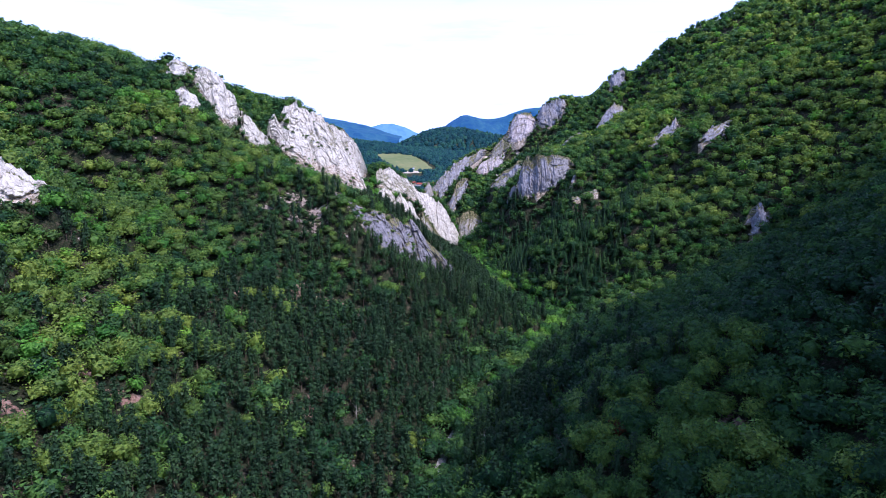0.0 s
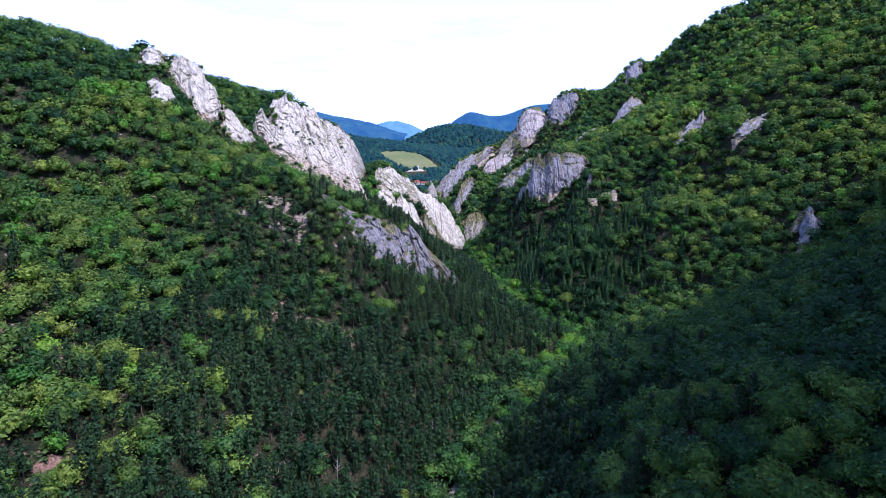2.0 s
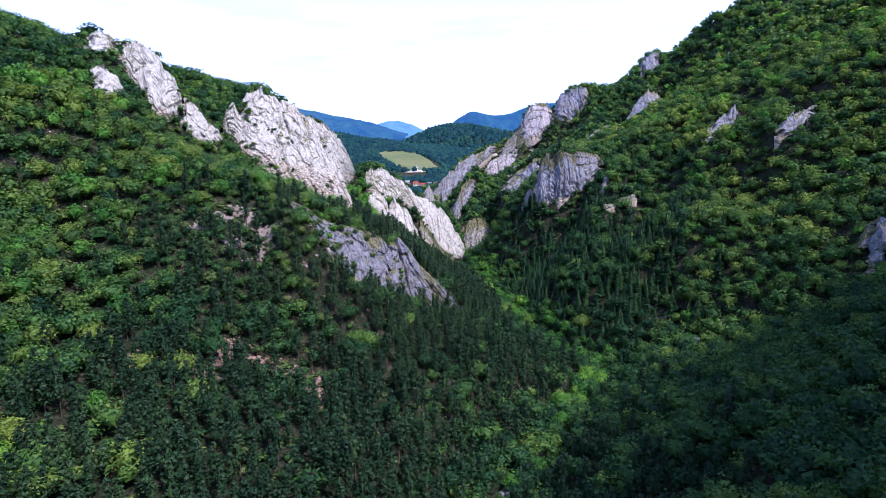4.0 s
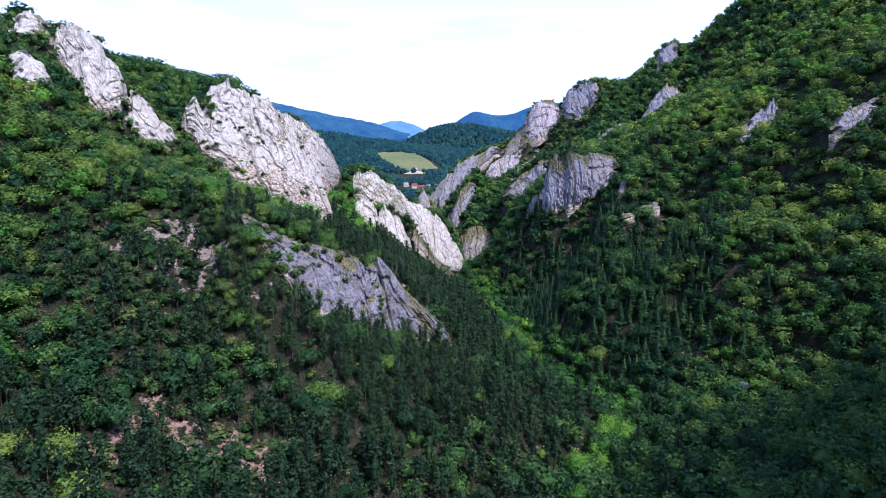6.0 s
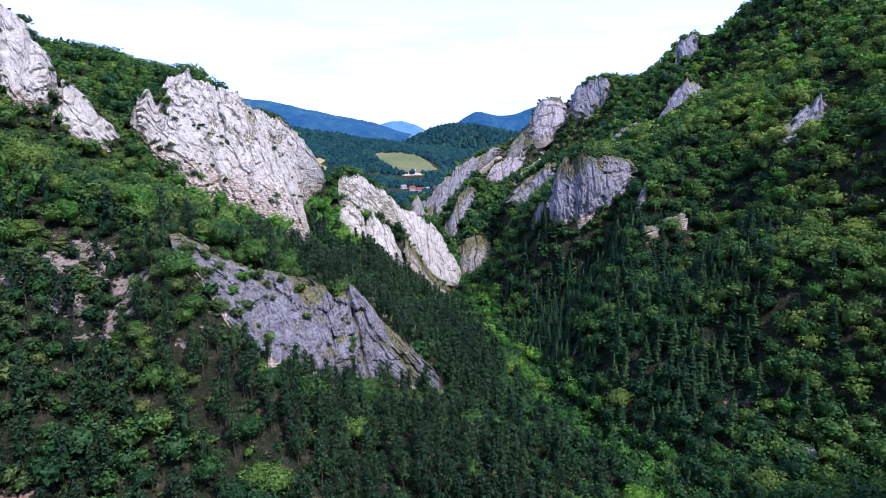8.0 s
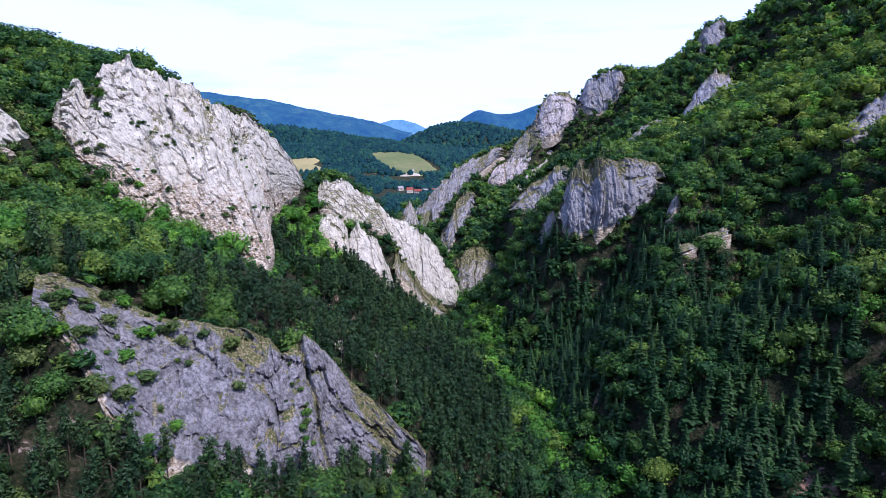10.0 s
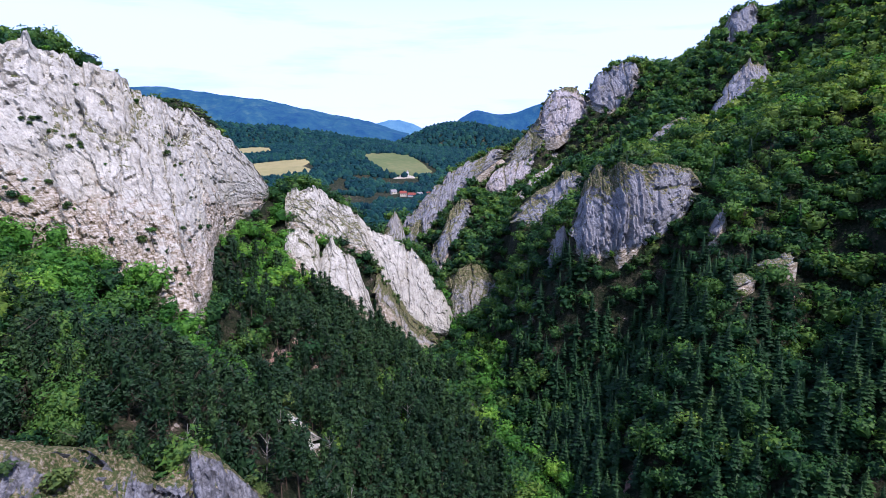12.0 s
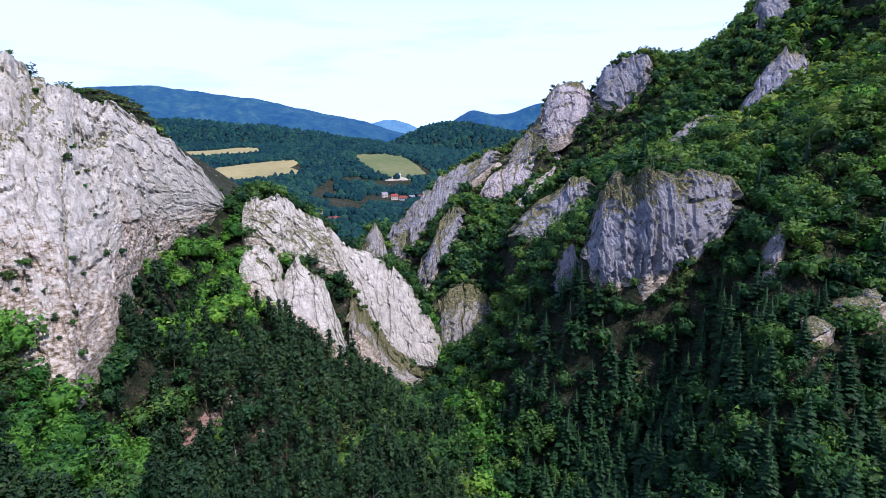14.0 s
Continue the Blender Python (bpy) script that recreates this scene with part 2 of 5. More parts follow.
M_BROAD = foliage("broadleaf", [(0.05, (0.012, 0.042, 0.020)), (0.35, (0.030, 0.090, 0.030)), (0.70, (0.088, 0.185, 0.036)), (0.98, (0.190, 0.275, 0.046))], 0.36)
M_BRIGHT = foliage("fresh_leaf", [(0.1, (0.042, 0.140, 0.028)), (0.6, (0.110, 0.275, 0.038)), (1.0, (0.22, 0.385, 0.046))], 0.40)
# paler yellow leaf colour that carries sunlight on the upper slopes
M_SUN_TONED = foliage("sun_toned_leaf", [(0.1, (0.044, 0.100, 0.028)), (0.5, (0.112, 0.195, 0.038)), (1.0, (0.235, 0.305, 0.052))], 0.36)
M_PINE = foliage("pine_needles", [(0.05, (0.011, 0.030, 0.014)), (0.5, (0.021, 0.051, 0.020)), (1.0, (0.046, 0.088, 0.029))], 0.12, 0.12)
M_SPRUCE = foliage("spruce_needles", [(0.05, (0.010, 0.034, 0.014)), (0.5, (0.021, 0.060, 0.020)), (1.0, (0.060, 0.115, 0.030))], 0.15, 0.15)
M_SCRUB = foliage("scrub_leaf", [(0.05, (0.030, 0.066, 0.024)), (0.5, (0.070, 0.124, 0.036)), (1.0, (0.155, 0.195, 0.05))])
M_BARK = earthy("bark", [(0.3, (0.045, 0.033, 0.024)), (0.7, (0.13, 0.10, 0.075))], 3.0)
M_WHITE = limestone("pale_limestone", (0.59, 0.56, 0.485), (0.27, 0.252, 0.215), (0.40, 0.36, 0.25), 0.17)
# right-hand rocks: base darkened and blued to carry their shade
M_GREY = limestone("shade_grey_limestone", (0.34, 0.335, 0.36), (0.13, 0.13, 0.14), (0.32, 0.25, 0.17), 0.44)
M_MOSSY = limestone("mossy_limestone", (0.42, 0.40, 0.38), (0.17, 0.165, 0.16), (0.34, 0.29, 0.18), 0.78)
M_ROSY = limestone("rosy_limestone", (0.50, 0.455, 0.45), (0.22, 0.195, 0.19), (0.40, 0.30, 0.22), 0.34)
# the slab's shade is put into this dark blue-grey base
M_SLAB = limestone("shade_slab_limestone", (0.27, 0.268, 0.295), (0.085, 0.085, 0.095), (0.25, 0.235, 0.215), 0.22, 0.7)


def ground_material():
    """Leaf litter and low herbs, with ragged openings of reddish soil and of pale scree."""
    m, nodes, links, out = material("forest_floor")
    geo = nodes.new("ShaderNodeNewGeometry")
    pos = geo.outputs["Position"]
    fine, mid, wide = noise_node(nodes, links, 1.3, 6.0, 0.7, pos), noise_node(nodes, links, 0.28, 5.0, 0.6, pos), noise_node(nodes, links, 0.03, 3.0, 0.55, pos)
    v = maths(nodes, links, "ADD", maths(nodes, links, "MULTIPLY", mid.outputs[0], 0.35), maths(nodes, links, "ADD", maths(nodes, links, "MULTIPLY", fine.outputs[0], 0.50), maths(nodes, links, "MULTIPLY", wide.outputs[0], 0.15)))
    litter = ramp(nodes, [(0.42, (0.010, 0.017, 0.008)), (0.49, (0.022, 0.030, 0.013)), (0.55, (0.050, 0.046, 0.028)), (0.63, (0.13, 0.10, 0.075))])
    soil = ramp(nodes, [(0.34, (0.07, 0.075, 0.03)), (0.44, (0.20, 0.115, 0.085)), (0.54, (0.34, 0.22, 0.17)), (0.66, (0.48, 0.38, 0.33))])
    stones = ramp(nodes, [(0.38, (0.07, 0.075, 0.04)), (0.46, (0.20, 0.155, 0.12)), (0.54, (0.30, 0.245, 0.21)), (0.62, (0.46, 0.41, 0.37))])
    for r in (litter, soil, stones):
        links.new(v, r.inputs[0])
    col = litter.outputs[0]
    for key, r in (("bare", soil), ("scree", stones)):
        at = nodes.new("ShaderNodeAttribute")
        at.attribute_name = key
        e = maths(nodes, links, "ADD", at.outputs["Fac"], maths(nodes, links, "MULTIPLY", maths(nodes, links, "SUBTRACT", mid.outputs[0], 0.5), 2.6))
        edge = ramp(nodes, [(0.44, (0, 0, 0)), (0.58, (1, 1, 1))])
        links.new(e, edge.inputs[0])
        col = mixed(nodes, links, edge.outputs[0], col, r.outputs[0])
    bp = nodes.new("ShaderNodeBump")
    bp.inputs["Strength"].default_value, bp.inputs["Distance"].default_value = 1.0, 2.2
    links.new(v, bp.inputs["Height"])
    d = nodes.new("ShaderNodeBsdfPrincipled")
    d.inputs["Roughness"].default_value = 0.95
    d.inputs["Specular IOR Level"].default_value = 0.15
    links.new(col, d.inputs["Base Color"])
    links.new(bp.outputs[0], d.inputs["Normal"])
    links.new(d.outputs[0], out.inputs["Surface"])
    return m


M_FLOOR = ground_material()
M_SCREE = earthy("pale_gravel", [(0.30, (0.26, 0.22, 0.17)), (0.55, (0.42, 0.37, 0.30)), (0.75, (0.55, 0.50, 0.44))], 0.3, 0.4, 0.2, 0.05)
M_ROAD = earthy("road_gravel", [(0.3, (0.22, 0.21, 0.20)), (0.7, (0.40, 0.39, 0.37))], 1.5)
M_MEADOW = earthy("meadow", [(0.3, (0.08, 0.115, 0.04)), (0.5, (0.13, 0.15, 0.06)), (0.7, (0.20, 0.185, 0.08))], 0.08, 0.2, 0.3, 0.012)
M_STUBBLE = earthy("mown_field", [(0.3, (0.22, 0.20, 0.08)), (0.7, (0.36, 0.30, 0.14))], 0.06, 0.2, 0.3, 0.012)

# ---------- the lie of the land, by its valley, slope and ridge lines (x, y, height) ----------
VALLEY = [(-10, -60, -4), (-6, 150, 0), (2, 234, 3), (30, 285, 7), (64, 345, 9), (82, 385, 9), (71, 412, 10), (58, 438, 12), (45, 492, 12), (37, 530, 16), (28, 590, 22), (15, 630, 26), (4, 690, 30), (-12, 780, 34), (-40, 950, 40)]
LINES = []
vx = lambda y: np.interp(y, [p[1] for p in VALLEY], [p[0] for p in VALLEY])


def line(name, *points):
    """One line of the land: a ridge, a foot of slope, a gully."""
    LINES.append(points)


line("left foot", (-40, 60, 14), (-44, 150, 14), (-45, 207, 19), (-30, 240, 25), (-20, 300, 34), (30, 360, 27), (32, 405, 26), (27, 474, 22), (31, 506, 17))
line("left bank", (-5, 312, 33), (12, 365, 38), (10, 440, 38), (11, 506, 30))
line("bank foot", (50, 330, 11), (58, 362, 14), (62, 395, 14))
line("left lower", (-95, 80, 50), (-100, 178, 39), (-108, 241, 54), (-76, 296, 52), (-66, 325, 60), (-36, 325, 50))
line("bare gully", (-76, 276, 52), (-74, 294, 52), (-63, 296, 48), (-42, 300, 37))
line("scree", (-87, 341, 87), (-79, 351, 86), (-90, 358, 96))
line("left middle", (-160, 120, 90), (-158, 200, 92), (-160, 254, 85), (-142, 318, 86), (-103, 330, 86))
line("left upper", (-230, 140, 140), (-225, 260, 130), (-200, 328, 103), (-195, 340, 122), (-146, 357, 118), (-118, 369, 116))
line("left brow", (-330, 200, 205), (-290, 330, 185), (-236, 362, 155), (-198, 375, 151), (-183, 378, 147))
line("left crest", (-380, 330, 225), (-290, 402, 200), (-246, 412, 187), (-225, 428, 187), (-207, 440, 177), (-150, 462, 140))
line("back ridge", (-270, 540, 182), (-225, 538, 178), (-188, 538, 176), (-158, 545, 163))
line("behind the cliff", (-170, 600, 135), (-134, 575, 136), (-120, 615, 116), (-106, 655, 94))
line("pine spur", (-62, 445, 76), (-52, 482, 58), (-27, 490, 46), (-8, 520, 36), (2, 560, 26))
line("spur back", (-72, 507, 70), (-53, 557, 67), (-22, 433, 56), (11, 412, 36))
line("fin back", (-90, 690, 84), (-50, 660, 68), (-10, 660, 42), (-120, 800, 70), (-80, 800, 54))
line("right foot", (20, 60, 20), (33, 172, 34), (64, 223, 41), (55, 292, 15), (98, 342, 26), (121, 360, 31), (95, 388, 21), (104, 394, 31), (78, 424, 30), (82, 448, 48), (62, 500, 26), (79, 505, 36), (88, 520, 50))
line("near spur", (70, 60, 62), (82, 130, 61), (88, 159, 72), (115, 242, 62), (135, 211, 84))
line("near spur top", (150, 80, 125), (195, 180, 130), (175, 250, 98), (153, 277, 72), (141, 319, 50), (127, 341, 31))
line("right gully", (205, 336, 93), (198, 352, 97), (155, 380, 70), (136, 380, 50))
line("right spur", (184, 430, 106), (168, 396, 88), (132, 420, 75), (133, 456, 77), (104, 430, 56), (124, 404, 46))
line("right middle", (156, 480, 92), (140, 500, 86), (126, 479, 67), (111, 464, 61))
line("right upper", (234, 364, 129), (224, 443, 162), (215, 470, 158), (166, 517, 121), (154, 541, 132))
line("right brow", (300, 300, 190), (275, 460, 200), (230, 560, 185), (200, 600, 165), (160, 600, 130), (122, 620, 122))
line("right crest", (400, 420, 300), (345, 500, 285), (290, 570, 240), (240, 640, 225), (216, 705, 205), (165, 745, 172))
line("far shoulder", (130, 780, 160), (100, 790, 146), (62, 790, 118), (30, 790, 108), (0, 800, 70), (110, 690, 110), (80, 700, 88), (60, 680, 72))
line("outer", (450, 100, 260), (480, 600, 290), (420, 850, 230), (260, 900, 170), (120, 900, 120), (40, 920, 70), (-420, 100, 250), (-460, 450, 250), (-420, 700, 200), (-260, 850, 150), (-110, 930, 46), (0, 1000, 44), (200, 1050, 100), (-250, 1020, 90))

# Rock walls: crest line and foot line, station by station, and the depth of their relief in metres
CLIFFS = []


def cliff(name, mat, relief, crest, foot):
    CLIFFS.append((name, mat, crest, foot, relief))


cliff("tower_left", M_WHITE, 1.2,
      [(-200.5, 436, 191), (-192.5, 436, 191.5), (-187.5, 436, 189.5), (-184.5, 437, 185)],
      [(-193, 424, 176.5), (-185.5, 424, 176), (-179.5, 426, 178.5), (-180.5, 432, 181.5)])
cliff("peak", M_WHITE, 1.8,
      [(-182.5, 438, 181.5), (-179, 438, 186), (-174, 438, 186), (-168, 439, 184), (-161.5, 440, 179), (-159.5, 440, 170), (-154, 441, 166.5), (-152, 442, 156.5)],
      [(-176.5, 428, 168.5), (-172, 426, 164.5), (-165.5, 424, 154.5), (-163, 424, 146), (-157.5, 425, 143), (-153.5, 427, 142), (-149.5, 430, 144), (-149.5, 438, 152)])
cliff("peak_ridge", M_WHITE, 1.5,
      [(-151, 442, 155.5), (-147.5, 443, 153.5), (-141.5, 444, 148), (-138, 446, 140.5), (-134, 448, 134)],
      [(-148, 430, 141.5), (-146, 430, 133.5), (-139, 433, 130), (-134.5, 438, 128.5), (-131, 443, 125.5)])
cliff("lower_tower", M_WHITE, 1.4,
      [(-180.5, 408, 168), (-174.5, 408, 168), (-170.5, 410, 165), (-169, 412, 158)],
      [(-174.5, 396, 151.5), (-168, 396, 152), (-163, 399, 152), (-163.5, 404, 149.5)])
cliff("great", M_WHITE, 2.4,
      [(-144.5, 486, 148.5), (-140, 490, 154.5), (-137, 494, 149.5), (-132.5, 498, 160), (-124.5, 505, 164), (-120, 514, 161.5), (-115.5, 520, 156.5), (-109.5, 526, 154.5), (-105, 532, 151), (-100.5, 538, 147), (-98.5, 544, 142.5), (-93.5, 550, 144.5), (-88.5, 563, 138), (-85.5, 575, 131.5), (-83.5, 592, 120), (-80, 614, 104)],
      [(-141.5, 475, 133), (-131.5, 468, 124.5), (-125, 466, 118), (-119, 465, 112), (-104.5, 468, 99.5), (-92, 467, 94.5), (-79.5, 464, 89.5), (-69, 461, 86), (-61, 460, 82.5), (-55.5, 462, 81), (-60.5, 486, 84), (-70.5, 514, 90), (-76.5, 540, 90.5), (-78.5, 560, 92.5), (-80, 585, 94), (-78.5, 608, 100.5)])
cliff("fin", M_WHITE, 1.8,
      [(-69.5, 604, 104), (-65, 607, 105), (-57, 612, 106.5), (-52, 615, 101.5), (-43.5, 617, 95.5), (-35, 618, 90.5), (-29.5, 620, 83), (-23.5, 621, 79.5), (-11.5, 622, 74.5), (-5.5, 622, 70), (2, 621, 61.5), (9.5, 619, 49), (14.5, 617, 38.5), (16.5, 615, 28)],
      [(-67.5, 594, 89.5), (-62.5, 593, 88.5), (-51, 596, 81), (-43, 598, 77.5), (-35, 600, 76), (-27, 602, 73.5), (-23, 602, 65), (-20, 602, 58), (-13, 602, 47.5), (-9, 603, 40.5), (-2, 605, 30.5), (4.5, 607, 25), (11.5, 610, 23.5), (16.5, 613, 25)])
cliff("fin_front", M_WHITE, 1.5,
      [(-68, 596, 88), (-61.5, 594, 87.5), (-54, 592, 84.5), (-49.5, 589, 78), (-46.5, 582, 68.5)],
      [(-62.5, 574, 74), (-58.5, 571, 71.5), (-52.5, 568, 67.5), (-45.5, 566, 64.5), (-42.5, 566, 62)])
cliff("fin_rib", M_WHITE, 1.5,
      [(-49, 590, 76.5), (-44, 595, 81), (-37, 594, 75), (-32.5, 592, 71.5), (-27.5, 586, 62.5), (-22.5, 580, 52)],
      [(-43, 568, 61.5), (-38.5, 567, 58), (-32.5, 568, 54.5), (-27.5, 569, 48.5), (-24, 570, 45.5), (-19, 572, 42.5)])
cliff("fin_foot", M_MOSSY, 1.4,
      [(-23.5, 602, 64.5), (-17, 600, 57), (-10, 600, 46.5), (-5.5, 600, 39), (4.5, 602, 29), (9.5, 605, 23.5)],
      [(-21.5, 580, 47.5), (-17.5, 582, 38.5), (-12, 588, 31), (-5.5, 592, 23.5), (2, 596, 17.5), (6.5, 599, 15.5)])
cliff("pinnacle", M_MOSSY, 0.8,
      [(-29, 637, 71.5), (-21.5, 639, 81), (-16, 640, 90), (-12.5, 640, 84), (-8, 638, 68)],
      [(-28, 630, 67), (-20, 630, 67), (-15.5, 631, 66), (-12, 631, 65.5), (-7.5, 633, 64)])
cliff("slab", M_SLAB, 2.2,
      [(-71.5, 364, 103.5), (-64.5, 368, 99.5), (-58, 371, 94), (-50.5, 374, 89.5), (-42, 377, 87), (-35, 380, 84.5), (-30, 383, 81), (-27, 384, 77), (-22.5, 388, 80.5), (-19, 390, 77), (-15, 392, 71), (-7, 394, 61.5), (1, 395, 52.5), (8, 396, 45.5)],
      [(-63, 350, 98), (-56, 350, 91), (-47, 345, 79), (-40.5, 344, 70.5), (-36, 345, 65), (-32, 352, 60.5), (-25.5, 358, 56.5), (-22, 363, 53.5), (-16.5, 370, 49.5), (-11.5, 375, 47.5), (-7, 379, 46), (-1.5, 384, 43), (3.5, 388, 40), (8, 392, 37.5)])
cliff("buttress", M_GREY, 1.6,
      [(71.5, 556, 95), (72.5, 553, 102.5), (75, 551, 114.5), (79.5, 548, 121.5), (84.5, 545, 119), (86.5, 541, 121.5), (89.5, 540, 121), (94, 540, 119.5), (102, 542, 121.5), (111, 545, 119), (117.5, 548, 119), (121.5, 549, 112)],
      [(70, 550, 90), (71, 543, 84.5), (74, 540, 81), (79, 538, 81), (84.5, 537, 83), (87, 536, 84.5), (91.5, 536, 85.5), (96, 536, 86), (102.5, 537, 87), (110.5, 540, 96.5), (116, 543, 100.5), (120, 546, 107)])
cliff("lower_buttress", M_GREY, 1.2,
      [(62.5, 575, 79.5), (66.5, 576, 86), (71, 575, 90), (74, 573, 83.5), (77, 570, 80)],
      [(61.5, 567, 72), (65, 564, 69.5), (69, 563, 69), (73, 562, 69.5), (76.5, 562, 73.5)])
cliff("shoulder", M_GREY, 1.4,
      [(53, 640, 88), (58.5, 640, 94.5), (66, 640, 100.5), (76.5, 636, 107.5), (81.5, 632, 112.5), (87, 630, 114), (90.5, 628, 111.5)],
      [(53.5, 631, 83), (58.5, 626, 84), (64.5, 624, 83.5), (71.5, 622, 84), (77.5, 622, 92), (83, 622, 100), (89, 622, 106)])
cliff("knob", M_MOSSY, 1.6,
      [(13, 640, 43.5), (18.5, 640, 54), (28.5, 640, 59.5), (38, 640, 55), (47.5, 640, 43.5)],
      [(15.5, 626, 27), (20.5, 625, 27), (26.5, 625, 28), (34.5, 628, 32), (46, 633, 39)])
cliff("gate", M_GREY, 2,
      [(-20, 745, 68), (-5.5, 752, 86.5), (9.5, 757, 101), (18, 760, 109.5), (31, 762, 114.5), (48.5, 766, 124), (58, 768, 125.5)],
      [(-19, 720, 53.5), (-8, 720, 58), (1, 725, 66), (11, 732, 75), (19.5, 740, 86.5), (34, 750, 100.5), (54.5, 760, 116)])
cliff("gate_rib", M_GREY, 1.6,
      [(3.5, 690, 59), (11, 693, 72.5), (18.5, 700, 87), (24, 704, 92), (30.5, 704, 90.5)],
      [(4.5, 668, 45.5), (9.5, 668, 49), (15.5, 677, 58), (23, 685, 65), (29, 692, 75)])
cliff("high_band", M_ROSY, 1.8,
      [(43, 745, 97.5), (52, 752, 110), (60.5, 757, 114.5), (73.5, 762, 123), (82.5, 764, 129), (97.5, 765, 135.5), (103, 763, 128.5)],
      [(42, 739, 90.5), (49, 737, 90), (57, 736, 89.5), (62.5, 740, 95), (71, 742, 101), (86.5, 742, 103), (97, 750, 113)])
cliff("band_foot", M_ROSY, 1,
      [(63, 712, 91.5), (73, 720, 103.5), (84, 728, 111), (93, 735, 116.5)],
      [(62, 705, 84), (70.5, 708, 91.5), (79, 715, 98.5), (87.5, 722, 102.5)])
cliff("high_tower", M_ROSY, 1.5,
      [(84, 764, 149.5), (88, 764, 159.5), (96, 764, 169), (110.5, 764, 170.5), (120.5, 764, 163.5)],
      [(84, 752, 134), (90.5, 750, 130.5), (97, 749, 132), (106, 751, 138.5), (117, 754, 143.5)])
cliff("tower_apron", M_MOSSY, 1.2,
      [(60, 766, 119), (67, 766, 127), (74, 766, 135), (80, 766, 142), (87, 764, 150)],
      [(59, 756, 108), (66, 753, 110), (73, 751, 115), (80, 750, 121), (88, 749, 128)])
cliff("skyline_band", M_GREY, 1.4,
      [(121, 762, 167.5), (125.5, 758, 179.5), (133, 755, 184), (140, 752, 186), (148.5, 746, 188), (153, 744, 181.5)],
      [(118.5, 750, 155.5), (126, 746, 153), (133.5, 742, 151), (139, 741, 152.5), (145, 741, 160.5), (151.5, 741, 170.5)])
cliff("upper_rib", M_GREY, 1,
      [(127, 640, 128.5), (135, 642, 135.5), (143.5, 645, 142), (153, 648, 146)],
      [(127, 634, 124.5), (133.5, 632, 127), (140.5, 631, 130), (148, 633, 136)])
cliff("upper_face", M_GREY, 1.4,
      [(162.5, 641, 136.5), (166, 645, 148.5), (174, 648, 160.5), (181.5, 649, 170.5), (186.5, 648, 174.5), (193.5, 646, 173), (196, 642, 163)],
      [(161, 634, 133.5), (164, 631, 136), (169.5, 631, 141.5), (175, 631, 146), (180, 631, 151.5), (187, 633, 155), (194, 638, 158.5)])
cliff("top_rock", M_GREY, 1.2,
      [(193, 696, 200.5), (196, 696, 209.5), (202.5, 696, 214.5), (209.5, 696, 216)],
      [(192, 690, 190.5), (196.5, 688, 190.5), (201.5, 687, 192), (208.5, 688, 199.5)])
cliff("side_rock", M_GREY, 1.2,
      [(174, 492, 132.5), (181, 495, 141.5), (187.5, 495, 145.5), (194, 495, 152), (198, 494, 146)],
      [(170.5, 485, 127.5), (176.5, 484, 126.5), (183.5, 484, 128), (188.5, 484, 130), (195, 488, 136)])
cliff("slope_rock", M_GREY, 1,
      [(189, 432, 138.5), (198, 434, 143.5), (212.5, 436, 148)],
      [(186.5, 426, 130.5), (195, 425, 133), (209.5, 428, 140.5)])
cliff("gully_rock", M_GREY, 1.2,
      [(181, 342, 84), (185, 342, 93), (188, 342, 96), (191, 342, 91), (194, 342, 93)],
      [(181, 337, 77), (184.5, 335, 77), (187.5, 336, 80), (190.5, 337, 82.5), (193.5, 338, 85.5)])
cliff("low_rock", M_GREY, 0.8,
      [(111, 511, 96.5), (114.5, 514, 102), (119, 517, 108)],
      [(110.5, 508, 94.5), (113, 507, 96.5), (117, 510, 102.5)])
cliff("ledge_rock", M_GREY, 0.8,
      [(119, 491, 90), (125, 493, 91.5), (132.5, 495, 94.5)],
      [(118.5, 488, 88), (123, 487, 89), (129.5, 488, 90.5)])
cliff("ledge_rock_low", M_GREY, 0.8,
      [(108, 486, 86.5), (112.5, 487, 88), (116, 487, 87)],
      [(106, 481, 84), (109.5, 480, 84.5), (113.5, 482, 86)])
cliff("bank_rock", M_GREY, 0.6,
      [(119, 361, 34.5), (121, 361.5, 36.5), (123, 361.5, 36.5), (125, 361.5, 35.5)],
      [(119, 358.5, 32), (121, 358, 31.5), (123, 358, 32), (125, 359, 33)])
cliff("corner_rock", M_WHITE, 1,
      [(-184, 232, 126), (-178, 236, 125), (-174.5, 240, 122.5), (-168.5, 240, 116), (-164, 244, 114.5)],
      [(-178.5, 222, 108), (-171.5, 224, 107.5), (-168, 228, 108.5), (-163.5, 232, 110.5), (-161.5, 240, 111.5)])
cliff("pine_rock", M_WHITE, 0.8,
      [(-23.5, 430, 64), (-22, 432, 65), (-19.5, 434, 63.5), (-15.5, 436, 56.5)],
      [(-20.5, 424, 62), (-18, 423, 61), (-15.5, 424, 59.5), (-13, 430, 57)])


def along(points, u):
    """Points at the shares u of a polyline, a smooth curve through its corners."""
    p = np.array(points, float)
    n = len(p)
    s = np.linspace(0, 1, n)
    out = np.stack([np.interp(u, s, p[:, k]) for k in range(3)], 1)
    return out


